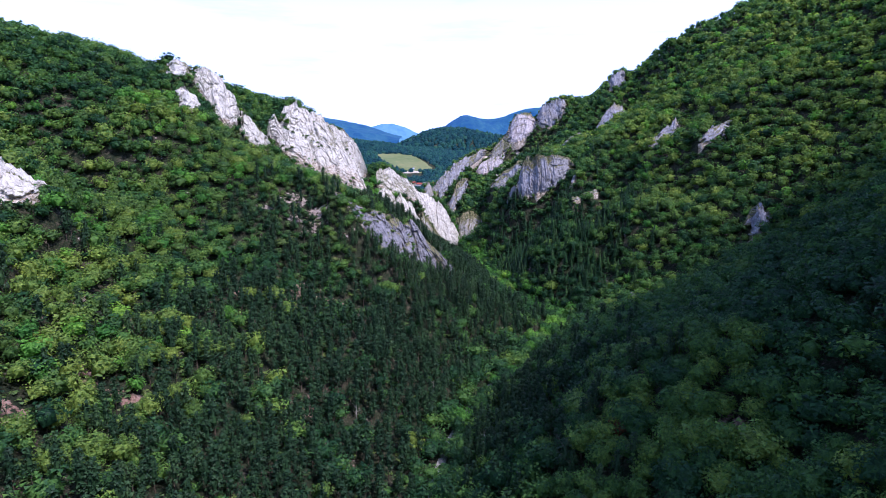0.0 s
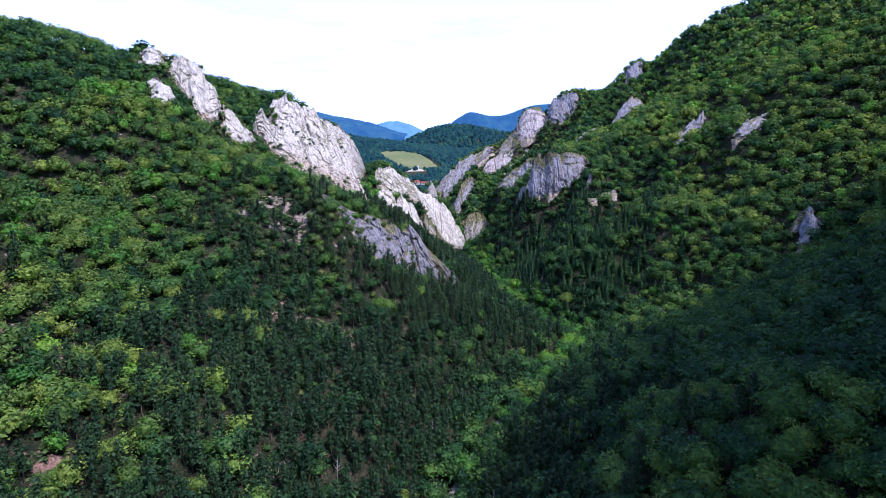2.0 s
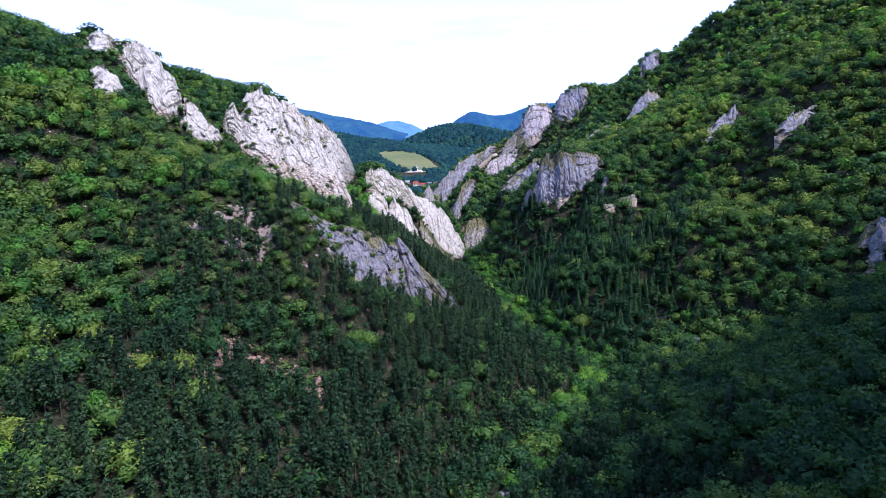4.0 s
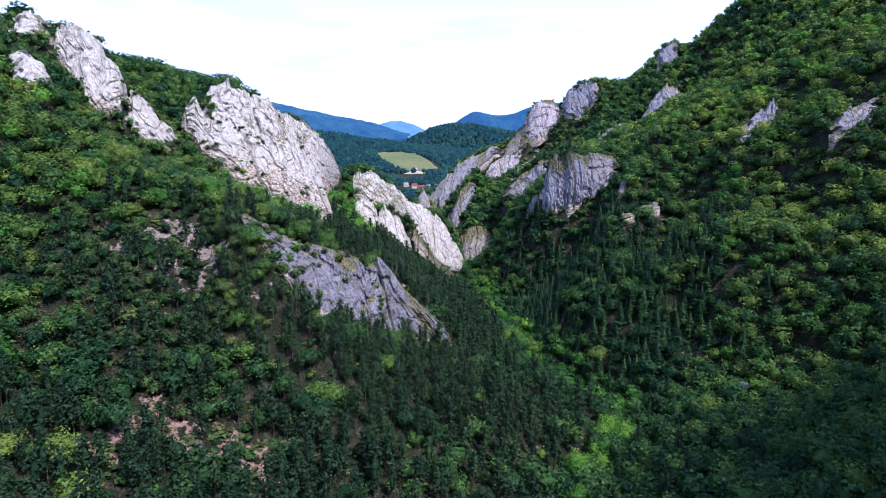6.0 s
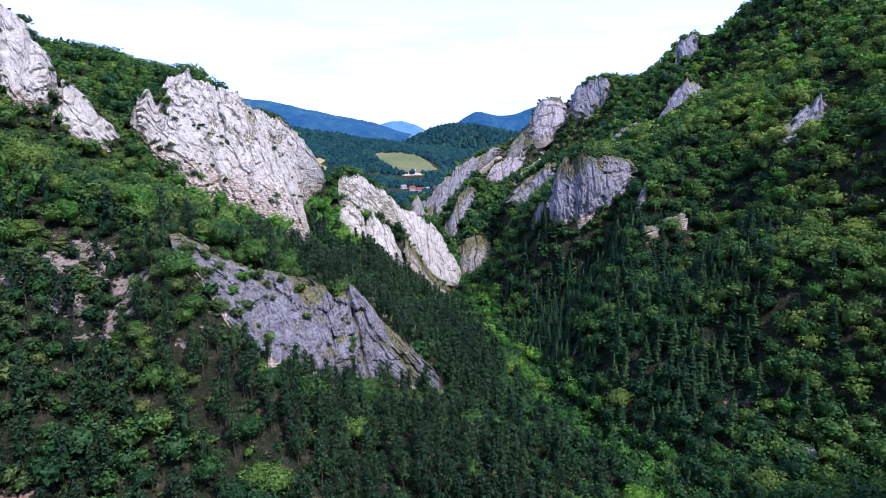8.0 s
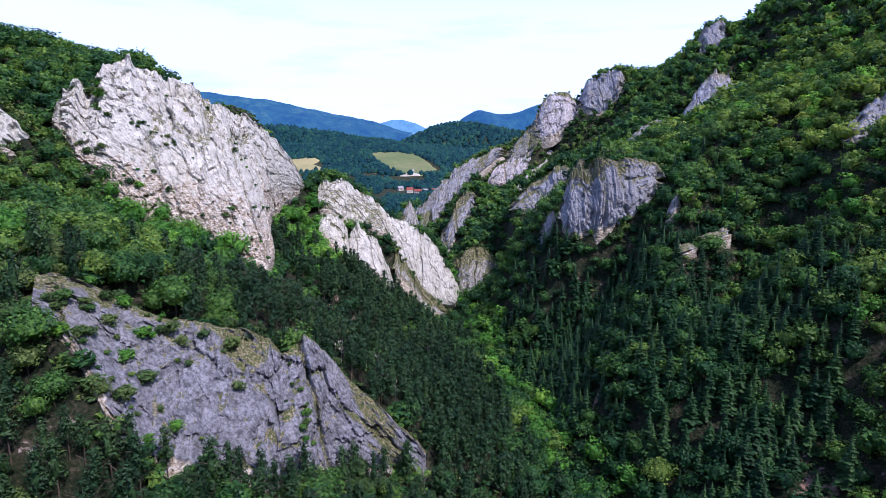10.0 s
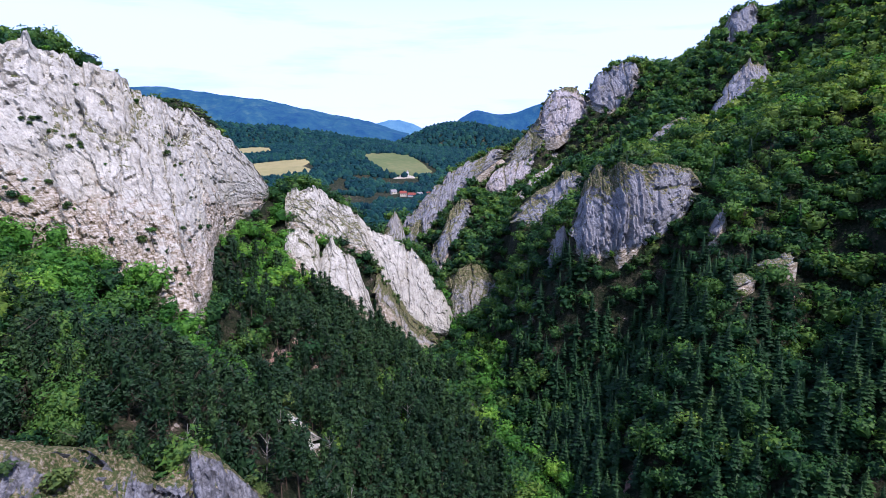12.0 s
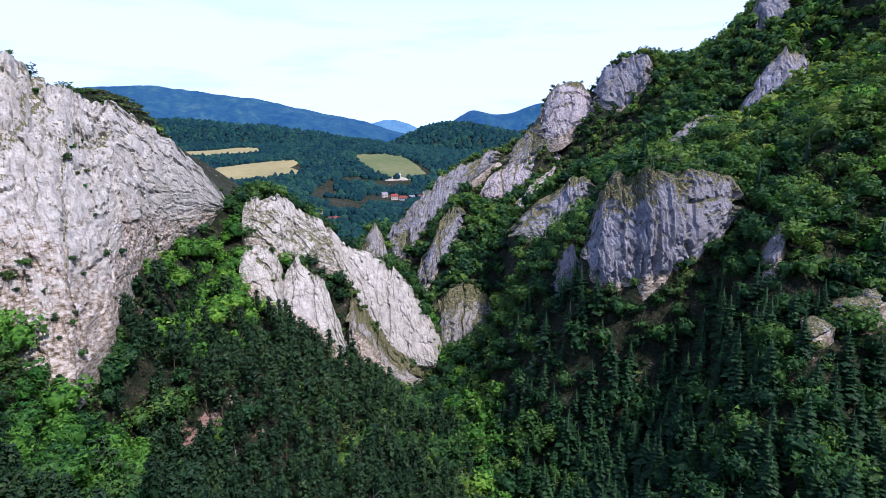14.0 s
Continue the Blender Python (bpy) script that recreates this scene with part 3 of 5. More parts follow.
anchors = [np.array(VALLEY, float)]
_u = np.linspace(0, 1, 41)
anchors.append(along(VALLEY, _u))
for pts in LINES:
    anchors.append(along(pts, np.linspace(0, 1, 2 * len(pts) - 1)))
for name, mat, crest, foot, relief in CLIFFS:
    uu = np.linspace(0, 1, max(3, len(crest)))
    c, f = along(crest, uu), along(foot, uu)
    back = c - f
    back[:, 2] = 0
    back /= np.linalg.norm(back, axis=1)[:, None]
    anchors.append(f + (0, 0, -1.5))
    anchors.append((c + f) / 2 + back * 2.5 + (0, 0, -3.5))
    anchors.append(c + back * 8 + (0, 0, -3.0))
A = np.concatenate(anchors)
_keep = []
for k in range(len(A)):
    if all((A[k, 0] - A[j, 0]) ** 2 + (A[k, 1] - A[j, 1]) ** 2 > 9 for j in _keep):
        _keep.append(k)
A = A[_keep]


def kernel(d2):
    return 0.5 * d2 * np.log(d2 + 1e-9)


_n = len(A)
_d2 = ((A[:, None, :2] - A[None, :, :2]) / 100.0) ** 2
_K = kernel(_d2.sum(2)) + np.eye(_n) * 0.003
_P = np.concatenate([np.ones((_n, 1)), A[:, :2] / 100.0], 1)
_M = np.block([[_K, _P], [_P.T, np.zeros((3, 3))]])
_W = np.linalg.solve(_M, np.concatenate([A[:, 2], np.zeros(3)]))


def near_land(x, y):
    x, y = np.asarray(x, float).ravel(), np.asarray(y, float).ravel()
    out = np.empty_like(x)
    for s in range(0, len(x), 20000):
        xx, yy = x[s:s + 20000, None] / 100, y[s:s + 20000, None] / 100
        d2 = (xx - A[None, :, 0] / 100) ** 2 + (yy - A[None, :, 1] / 100) ** 2
        out[s:s + 20000] = kernel(d2) @ _W[:_n] + _W[_n] + _W[_n + 1] * xx[:, 0] + _W[_n + 2] * yy[:, 0]
    return out


def hill(x, y, cx, cy, sx, sy, h, turn=0.0):
    c, s = math.cos(radians(turn)), math.sin(radians(turn))
    dx, dy = (x - cx) * c + (y - cy) * s, -(x - cx) * s + (y - cy) * c
    return h * np.exp(-((np.abs(dx) / sx) ** 2.2) - (np.abs(dy) / sy) ** 2.2)


def far_land(x, y):
    """The open basin: a floor that climbs, fields tilted on its left side, wooded hills round it."""
    floor = np.interp(y, [900, 1370, 1600, 1800, 2600], [40, 50, 66, 80, 95])
    left = np.interp(y, [900, 1250, 1500, 1750, 2600], [46, 62, 88, 116, 130])
    w = np.clip((-x - 110) / 160, 0, 1)
    z = floor * (1 - w) + left * w
    z = z + hill(x, y, -105, 1700, 190, 300, 42) + np.clip(x - 60, 0, 700) * 0.10
    wood = np.interp(x, [-2600, -1400, -743, -345, -225, -120], [190, 200, 188, 154, 118, 70])
    z = np.maximum(z, wood * np.exp(-((y - 1980) / 330) ** 2))
    dome = np.interp(x, [-330, -230, -150, -60, 0, 60, 120, 210, 330, 600], [70, 100, 138, 180, 192, 190, 180, 160, 135, 120])
    z = np.maximum(z, dome * np.exp(-((y - 2250) / 330) ** 2))
    z = np.maximum(z, 40 + hill(x, y, 760, 1900, 430, 700, 190))
    z = np.maximum(z, 40 + hill(x, y, -1500, 1200, 600, 500, 150))
    return z + 4 * vnoise(x / 120, y / 120, 0, 5)


def land(x, y):
    x, y = np.asarray(x, float).ravel(), np.asarray(y, float).ravel()
    w = np.clip((y - 860) / 220, 0, 1)
    w = np.maximum(w, np.clip((np.abs(x) - 430) / 200, 0, 1))
    w = np.maximum(w, np.clip((-20 - y) / 200, 0, 1))
    w = w * w * (3 - 2 * w)
    near = np.clip(near_land(np.clip(x, -520, 520), np.clip(y, -120, 1080)), -6, 330)
    side = np.where(y < 860, 150 + 90 * np.clip((np.abs(x) - 300) / 300, 0, 1), 0)
    far = np.maximum(far_land(x, y), side * np.clip((900 - y) / 300, 0, 1))
    z = near * (1 - w) + far * w
    # unseen ridge added to shade the near spur, ending above the side gully
    p, q = 0.695 * x + 0.719 * y, 0.719 * x - 0.695 * y
    crest = np.interp(p, [-300, 60, 147, 213, 300, 340, 384, 410, 450], [230, 250, 300, 335, 355, 345, 320, 250, 160])
    crest = crest * (1 + 0.06 * fbm(x / 60, y / 60, 0.0, 4, 0.6, 17))
    # the last factor keeps this added shade caster outside the view
    shade_ridge = crest * np.where(q < 75, np.exp(-((q - 75) / 50) ** 2), np.exp(-((q - 75) / 260) ** 2)) * np.clip((x - np.maximum(0.77 * y + 25, 120)) / 30, 0, 1)
    z = np.maximum(z, shade_ridge)
    # spurs and gullies that run down the right-hand slope
    fold = vnoise((y - 0.55 * x) / 34, (x + y) / 160, 0.5, 23) + 0.5 * vnoise((y - 0.55 * x) / 15, (x + y) / 90, 1.5, 24)
    z = z + 7.0 * fold * np.clip((x - vx(y) - 55) / 50, 0, 1) * np.clip((330 - x) / 60, 0, 1) * np.clip((y - 320) / 40, 0, 1) * np.clip((690 - y) / 60, 0, 1)
    rough = 1.6 * fbm(x / 38, y / 38, 0.0, 3, 0.5, 11)
    return z + rough * np.clip((z - 8) / 20, 0.1, 1)


# ---------- building helpers ----------
def mesh_from(name, verts, faces, mats, smooth=False, index=None, attrs=None):
    """A mesh from arrays; faces all of one size."""
    verts, faces = np.asarray(verts, np.float32), np.asarray(faces, np.int32)
    me = bpy.data.meshes.new(name)
    me.vertices.add(len(verts))
    me.vertices.foreach_set("co", verts.ravel())
    n, k = faces.shape
    me.loops.add(n * k)
    me.loops.foreach_set("vertex_index", faces.ravel())
    me.polygons.add(n)
    me.polygons.foreach_set("loop_start", np.arange(0, n * k, k, dtype=np.int32))
    for m in mats:
        me.materials.append(m)
    if index is not None:
        me.polygons.foreach_set("material_index", np.asarray(index, np.int32))
    me.polygons.foreach_set("use_smooth", np.full(n, smooth))
    for key, values in (attrs or {}).items():
        values = np.asarray(values, np.float32)
        if values.ndim == 2:
            me.attributes.new(key, "FLOAT_VECTOR", "POINT").data.foreach_set("vector", values.ravel())
        else:
            me.attributes.new(key, "FLOAT", "POINT").data.foreach_set("value", values)
    me.update(calc_edges=True)
    return me


def grid_faces(nu, nv):
    i = np.arange(nu - 1)[:, None] * nv + np.arange(nv - 1)[None, :]
    return np.stack([i, i + nv, i + nv + 1, i + 1], 2).reshape(-1, 4)


def part(name, me, parent, label=""):
    ob = new(name, me)
    ob.parent = parent
    return tagged(ob, label) if label else ob


# ---------- ground: one sheet to the horizon ----------
def steps(lo, hi, fine, reach, grow=1.16):
    mid = list(np.arange(lo, hi + fine / 2, fine))
    s, v = fine, mid[-1]
    while v < reach[1]:
        s *= grow
        v += s
        mid.append(v)
    s, v, head = fine, mid[0], []
    while v > reach[0]:
        s *= grow
        v -= s
        head.append(v)
    return np.array(head[::-1] + mid)


gx, gy = steps(-330, 340, 4.0, (-4600, 4600)), steps(40, 1000, 4.0, (-1500, 4700), 1.10)
GX, GY = np.meshgrid(gx, gy, indexing="ij")
GZ = land(GX, GY).reshape(GX.shape)
BARE = [(-74, 292, 4.2, 10), (-63.5, 294, 3.0, 8), (-53.5, 295, 3.6, 9), (-42.5, 296, 4.0, 9), (-78, 276, 5, 5), (-105, 183, 5, 4), (-135, 218, 9, 4), (-120, 182, 5, 3), (-118, 150, 5, 4), (-187, 321, 4, 5), (-132, 317, 4, 4), (-140, 309, 3, 3),
        (60, 120, 4, 4), (75, 138, 4, 5), (-41, 487, 4, 3), (-33, 495, 4, 2), (-101, 280, 4, 5), (-54, 216, 2.5, 5), (-122, 221, 5, 3), (134, 362, 4, 3), (115, 394, 4, 4), (67, 455, 4, 2)]
SCREE = [(-90, 357, 5, 3), (-87, 341, 5, 3), (-79, 351, 5, 3), (-73, 348, 4, 3), (-97, 350, 4, 2.5), (-105, 341, 4, 2), (-80, 334, 2.5, 2.5), (-75, 339, 3, 2), (-92, 360, 3, 2)]


def inside(x, y, spots, grow=1.0, ragged=0.35):
    x, y = np.asarray(x, float), np.asarray(y, float)
    hit = np.zeros(x.shape, bool)
    wob = 1 + ragged * vnoise(x / 6, y / 6, 0, 31)
    for cx, cy, rx, ry in spots:
        hit |= ((x - cx) / rx) ** 2 + ((y - cy) / ry) ** 2 < (grow * wob) ** 2
    return hit


def nearness(x, y, spots):
    """1 in the middle of a spot, 0.5 on its edge, 0 well outside."""
    out = np.zeros(x.shape)
    for cx, cy, rx, ry in spots:
        out = np.maximum(out, np.clip(1 - 0.5 * np.hypot((x - cx) / rx, (y - cy) / ry), 0, 1))
    return out


gf = grid_faces(len(gx), len(gy))
ground = new("ground", mesh_from("ground", np.stack([GX, GY, GZ], 2).reshape(-1, 3), gf, [M_FLOOR], True, None,
                                 {"bare": nearness(GX, GY, BARE).ravel(), "scree": nearness(GX, GY, SCREE).ravel()}))
tagged(ground, "steep valley ground of leaf litter, bare soil and scree", "ground", kind="structure")


def height(x, y):
    """The sheet's own height, between its corners."""
    i = np.clip(np.searchsorted(gx, x) - 1, 0, len(gx) - 2)
    j = np.clip(np.searchsorted(gy, y) - 1, 0, len(gy) - 2)
    u, v = (x - gx[i]) / (gx[i + 1] - gx[i]), (y - gy[j]) / (gy[j + 1] - gy[j])
    return GZ[i, j] * (1 - u) * (1 - v) + GZ[i + 1, j] * u * (1 - v) + GZ[i, j + 1] * (1 - u) * v + GZ[i + 1, j + 1] * u * v


# ---------- rock walls ----------
MASK_STEP = 2.0
rock_mask = np.zeros((400, 460), bool)      # plan cells taken by bare rock, from (-400, 0)


def facets(a, b, seed):
    """Broken rock faces on a plane: for each point its block's own offset, its tilt there, and how near the joint is."""
    ia, ib = np.floor(a), np.floor(b)
    best, second = np.full(a.shape, 9.0), np.full(a.shape, 9.0)
    off, tilt = np.zeros(a.shape), np.zeros(a.shape)
    zero = np.zeros(a.shape)
    for da in (-1, 0, 1):
        for db in (-1, 0, 1):
            ca, cb = ia + da, ib + db
            pa, pb = ca + 0.5 + 0.42 * hash3(ca, cb, zero, seed), cb + 0.5 + 0.42 * hash3(ca, cb, zero, seed + 1)
            d = np.hypot(a - pa, b - pb)
            o = hash3(ca, cb, zero, seed + 2)
            t = hash3(ca, cb, zero, seed + 3) * (a - pa) + hash3(ca, cb, zero, seed + 4) * (b - pb)
            closer = d < best
            second = np.where(closer, best, np.minimum(second, d))
            off, tilt, best = np.where(closer, o, off), np.where(closer, t, tilt), np.where(closer, d, best)
    return off, tilt, second - best


def cliff_mesh(name, mat, crest, foot, relief, seed, role=""):
    length = np.linalg.norm(np.diff(np.array(crest, float), axis=0), axis=1).sum()
    tall = max(8.0, np.linalg.norm(np.array(crest, float) - np.array(foot, float), axis=1).mean())
    res = 0.70 if length > 55 else 0.55
    if min(p[1] for p in crest) > 625:
        res = 0.95
    nu, nv, nb = int(length / res) + 8, int(tall * 1.25 / res) + 6, 14
    u = np.linspace(0, 1, nu)
    c, f = along(crest, u), along(foot, u)
    s = u * length
    ends = np.clip(np.minimum(u, 1 - u) * length / 3.5, 0, 1)
    ends = ends * ends * (3 - 2 * ends)
    out = f - c
    out[:, 2] = 0
    out /= np.maximum(np.linalg.norm(out, axis=1), 1e-6)[:, None]
    k = np.ones(15) / 15
    out = np.stack([np.convolve(np.pad(out[:, i], 7, mode="edge"), k, "valid") for i in range(3)], 1)
    out /= np.linalg.norm(out, axis=1)[:, None]
    o1, t1, _ = facets(s / 7.0, s * 0 + 0.5, seed + 90)
    o2, t2, _ = facets(s / 2.6, s * 0 + 0.5, seed + 91)
    broad_wall = role in ("great", "fin", "slab", "peak", "fin_front", "fin_rib", "pinnacle")
    jag = {"slab": 0.3, "pine_rock": 0.5, "buttress": 0.7}.get(role, 1.0 if broad_wall else 1.3) * relief * (0.55 * o1 + 0.5 * t1 + 0.28 * o2 + 0.25 * t2 + 0.4 * vnoise(s / 16, 0.3, seed))
    c = f + (c - f) * (0.80 + 0.20 * ends)[:, None]
    f = f + out * (relief * 0.8 * vnoise(s / 9, 4.0, seed))[:, None]
    rows = []
    face_v = np.linspace(-0.25, 1, nv)
    for v in face_v:
        rows.append(f + (c - f) * max(v, 0.0) + out * (0.06 * tall * math.sin(math.pi * max(0.0, v)) + 0.8 * min(1.0, max(0.0, v) / 0.12) - 1.2 * (1 - ends[:, None])) + np.array((0, 0, min(v, 0.0) * 30)) + (jag * 1.15 * max(v, 0.0) ** 6)[:, None] * np.array((0, 0, 1.0)))
    for b in range(1, nb + 1):
        d = b / nb
        rows.append(c + (jag * 1.15)[:, None] * np.array((0, 0, 1.0)) - out * (d * 15 - 0.8 + 1.2 * (1 - ends[:, None])) + np.array((0, 0, -1.0)) * (d ** 2 * 14))
    V = np.stack(rows, 1)
    X, Y, Z = V[..., 0], V[..., 1], V[..., 2]
    ss = np.broadcast_to(s[:, None], X.shape)
    hh = np.broadcast_to(np.concatenate([face_v * tall, tall + np.arange(1, nb + 1) * 1.1])[None, :], X.shape)
    wa, wb = 2.2 * fbm(X / 11, Y / 11, Z / 11, 4, 0.5, seed + 40), 2.2 * fbm(X / 11, Y / 11, Z / 11, 4, 0.5, seed + 50)
    dip = {"buttress": 0.05, "gate": 0.2, "knob": 0.1, "fin": 0.35, "fin_front": 0.15, "fin_rib": 0.15, "great": 0.14, "peak": 0.1, "slab": 0.3}.get(role, 0.3 if seed % 3 else 0.15)                   # the beds and joints run aslant
    sa, sb = ss + wa + dip * hh, hh + wb - 0.15 * ss
    flute = role in ("buttress", "lower_buttress", "gate", "shoulder")
    big_o, big_t, big_e = facets(sa / (5.0 if flute else 12), sb / (26 if flute else 15), seed + 60)
    mid_o, mid_t, mid_e = facets(sa / (2.6 if flute else 4.8), sb / (12 if flute else 5.2), seed + 70)
    sm_o, sm_t, sm_e = facets(sa / 1.9, sb / 2.4, seed + 80)
    grain = fbm(X / 2.2, Y / 2.2, Z / 2.2, 3, 0.6, seed + 7)
    swell = fbm(ss / 24 + dip * hh / 24, hh / 34, seed, 2, 0.5, seed + 5)
    cut = np.clip(1 - np.abs(vnoise(sa / 17, sb / 60, 3.5, seed + 15)) / 0.09, 0, 1)      # gullies down the joints
    stepped = (hh + wb * 1.4 + 0.2 * ss) / 7.5
    ledge = (stepped - np.floor(stepped)) ** 3 * np.clip(vnoise(ss / 15, hh / 9, 1.5, seed + 25) + 0.25, 0, 1)
    disp = relief * (0.40 + 0.45 * swell + 0.36 * big_o + 0.44 * big_t + 0.30 * mid_o + 0.34 * mid_t + 0.16 * sm_o + 0.18 * sm_t + 0.10 * grain)
    disp -= relief * (0.42 * np.clip(1 - big_e / 0.06, 0, 1) + 0.16 * np.clip(1 - mid_e / 0.07, 0, 1) + 0.9 * cut + 0.7 * ledge)
    hollow = np.clip(1.3 * cut + 1.2 * ledge * (ledge > 0.25), 0, 1)
    top_share = {"buttress": 0.24, "knob": 0.26, "fin_foot": 0.22, "high_tower": 0.12, "shoulder": 0.22, "gate_rib": 0.26}.get(role, 0.04)
    vv = np.concatenate([face_v, 1 + np.arange(1, nb + 1) * 0.1])[None, :]
    cap = np.clip((vv - 1 + top_share * (1 + 0.9 * vnoise(ss / 9, 0.5, 2.0, seed + 35))) / 0.12, 0, 1)
    soil = np.clip(0.85 * hollow + cap, 0, 1.2)
    talus = {"great": 0.30, "slab": 0.12, "fin_front": 0.22, "fin_rib": 0.2, "fin_foot": 0.5, "peak": 0.15}.get(role, 0.06)
    rubble = np.clip(1.0 - vv / talus * 0.5 + 0.15 * vnoise(ss / 12, hh / 12, 0.0, seed + 45), 0, 1) * (vv < 1)
    if role in ("fin", "fin_front", "fin_rib", "great", "peak"):
        soil *= 0.55
    if role == "slab":
        soil = np.clip(soil * 1.5 + 0.8 * np.clip(vnoise(ss / 7, hh / 5, 4.4, seed + 77) - 0.25, 0, 1), 0, 1.3)
    # soil and roots hide the margins of an outcrop in ragged bays
    small = 0.0 if role in ("great", "fin", "slab", "peak", "fin_front", "fin_rib", "pinnacle") else 1.0
    rim = np.minimum(np.minimum(ss, length - ss) / min(9.0, length * 0.3), np.minimum((1.02 - vv) / 0.22, (vv + 0.05) / (0.42 if small else 0.25)))
    bays = 0.8 * vnoise(ss / 4.2, hh / 4.2, 6.5, seed + 55) + 0.5 * vnoise(ss / 1.7, hh / 1.7, 6.5, seed + 56)
    bury = np.clip(0.55 + 1.15 * bays - 1.1 * np.maximum(rim, 0), 0, 1) * (5.0 * small + (vv < 0.3) * 2.5 * (1 - small))
    if role in ("buttress", "gate", "high_band", "high_tower", "knob", "shoulder"):
        bury = bury * 0.55
    disp = disp - bury
    way = np.gradient(c, axis=0)
    way[:, 2] = 0
    way /= np.maximum(np.linalg.norm(way, axis=1), 1e-6)[:, None]
    sides = np.clip(1 - np.minimum(ss, length - ss) / min(8.0, length * 0.35), 0, 1) * (0.0 if broad_wall else min(1.0, length / 28))
    o3, t3, _ = facets(hh / 4.5 + seed, ss * 0 + (ss > length / 2) * 3.0 + 0.5, seed + 95)
    V = V + way[:, None, :] * (sides * (2.6 * o3 + 1.6 * t3 + 1.2 * vnoise(hh / 2.2, 0.7, seed, seed + 96)))[..., None]
    fade = np.concatenate([np.clip(0.25 + face_v / 0.14, 0.1, 1), np.linspace(0.9, 0.25, nb)])[None, :] * (0.35 + 0.65 * ends[:, None])
    V = V + out[:, None, :] * (disp * fade)[..., None]
    V[..., 2] += 0.35 * disp * fade * np.concatenate([np.linspace(0, 1, nv), np.ones(nb)])[None, :]
    body = V[:, int(nv * 0.30):nv + 1][bury[:, int(nv * 0.30):nv + 1] < 2.0]
    i = ((body[..., 0] + 400) / MASK_STEP).astype(int).ravel()
    j = (body[..., 1] / MASK_STEP).astype(int).ravel()
    ok = (i >= 0) & (i < rock_mask.shape[0]) & (j >= 0) & (j < rock_mask.shape[1])
    rock_mask[i[ok], j[ok]] = True
    faces = grid_faces(nu, nv + nb)[:, ::-1]
    return mesh_from(name, V.reshape(-1, 3), faces, [mat], False, None, {"soil": soil.ravel(), "rubble": rubble.ravel()}), (V, out, nv)


CLIFF_LABELS = {
    "peak": "pale jagged limestone peak on the wooded ridge", "tower_left": "pale limestone tower on the ridge top", "great": "great white sunlit limestone cliff above scree",
    "fin": "white limestone fin closing the gorge", "fin_front": "pale rock rib at the foot of the limestone fin", "fin_rib": "pale rock rib at the foot of the limestone fin", "fin_foot": "grassy limestone rib beside the gorge",
    "pinnacle": "slender limestone pinnacle behind the fin", "slab": "tilted limestone slab among dark pines, greyed for shade", "buttress": "limestone buttress coloured blue-grey for shade",
    "knob": "rounded mossy limestone knob at the gorge", "gate": "shaded rock wall of the narrow gorge", "gate_rib": "shaded rock rib of the narrow gorge", "high_tower": "rosy limestone tower on the skyline ridge", "high_band": "rosy limestone band below the skyline tower",
}
cliffs = {}
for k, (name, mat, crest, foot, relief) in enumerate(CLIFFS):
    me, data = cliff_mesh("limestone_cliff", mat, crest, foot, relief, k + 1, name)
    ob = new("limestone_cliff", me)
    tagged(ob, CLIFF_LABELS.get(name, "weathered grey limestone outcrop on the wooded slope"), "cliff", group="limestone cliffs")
    cliffs[name] = data


# ---------- trees ----------
def icosphere(level):
    bm = bmesh.new()
    bmesh.ops.create_icosphere(bm, subdivisions=level, radius=1)
    v = np.array([p.co[:] for p in bm.verts])
    f = np.array([[p.index for p in q.verts] for q in bm.faces])
    bm.free()
    return v, f


ICO1, ICO2 = icosphere(1), icosphere(2)


def leaf_tris(centres, normals, size, rng, flat=0.46, slim=1.0):
    """Leaf sprays: one ragged triangle each, lying in layers that droop outwards from the crown."""
    n = len(centres)
    base = normals / (np.linalg.norm(normals, axis=1)[:, None] + 1e-9)
    nrm = base * 0.62 + (0, 0, 0.55) + rng.normal(0, flat, (n, 3))
    nrm /= np.linalg.norm(nrm, axis=1)[:, None]
    aim = base * 0.3 + rng.normal(0, 1.0, (n, 3))
    t = np.cross(nrm, aim)
    t /= np.linalg.norm(t, axis=1)[:, None] + 1e-9
    b = np.cross(t, nrm)
    sz = size * rng.uniform(0.5, 1.5, (n, 1))
    p0 = centres - t * sz * slim * rng.uniform(0.35, 0.75, (n, 1)) - b * sz * 0.4
    p1 = centres + t * sz * slim * rng.uniform(0.35, 0.75, (n, 1)) - b * sz * 0.4
    p2 = centres + b * sz * rng.uniform(0.6, 1.2, (n, 1))
    v = np.stack([p0, p1, p2], 1).reshape(-1, 3)
    return v, np.arange(n * 3).reshape(n, 3), np.repeat(base, 3, axis=0)


def joined(pieces):
    vs, fs, ns, base = [], [], [], 0
    for piece in pieces:
        v, f = piece[0], piece[1]
        vs.append(v)
        fs.append(f + base)
        ns.append(piece[2] if len(piece) > 2 else np.tile((0.0, 0.0, 1.0), (len(v), 1)))
        base += len(v)
    return np.concatenate(vs), np.concatenate(fs), np.concatenate(ns)


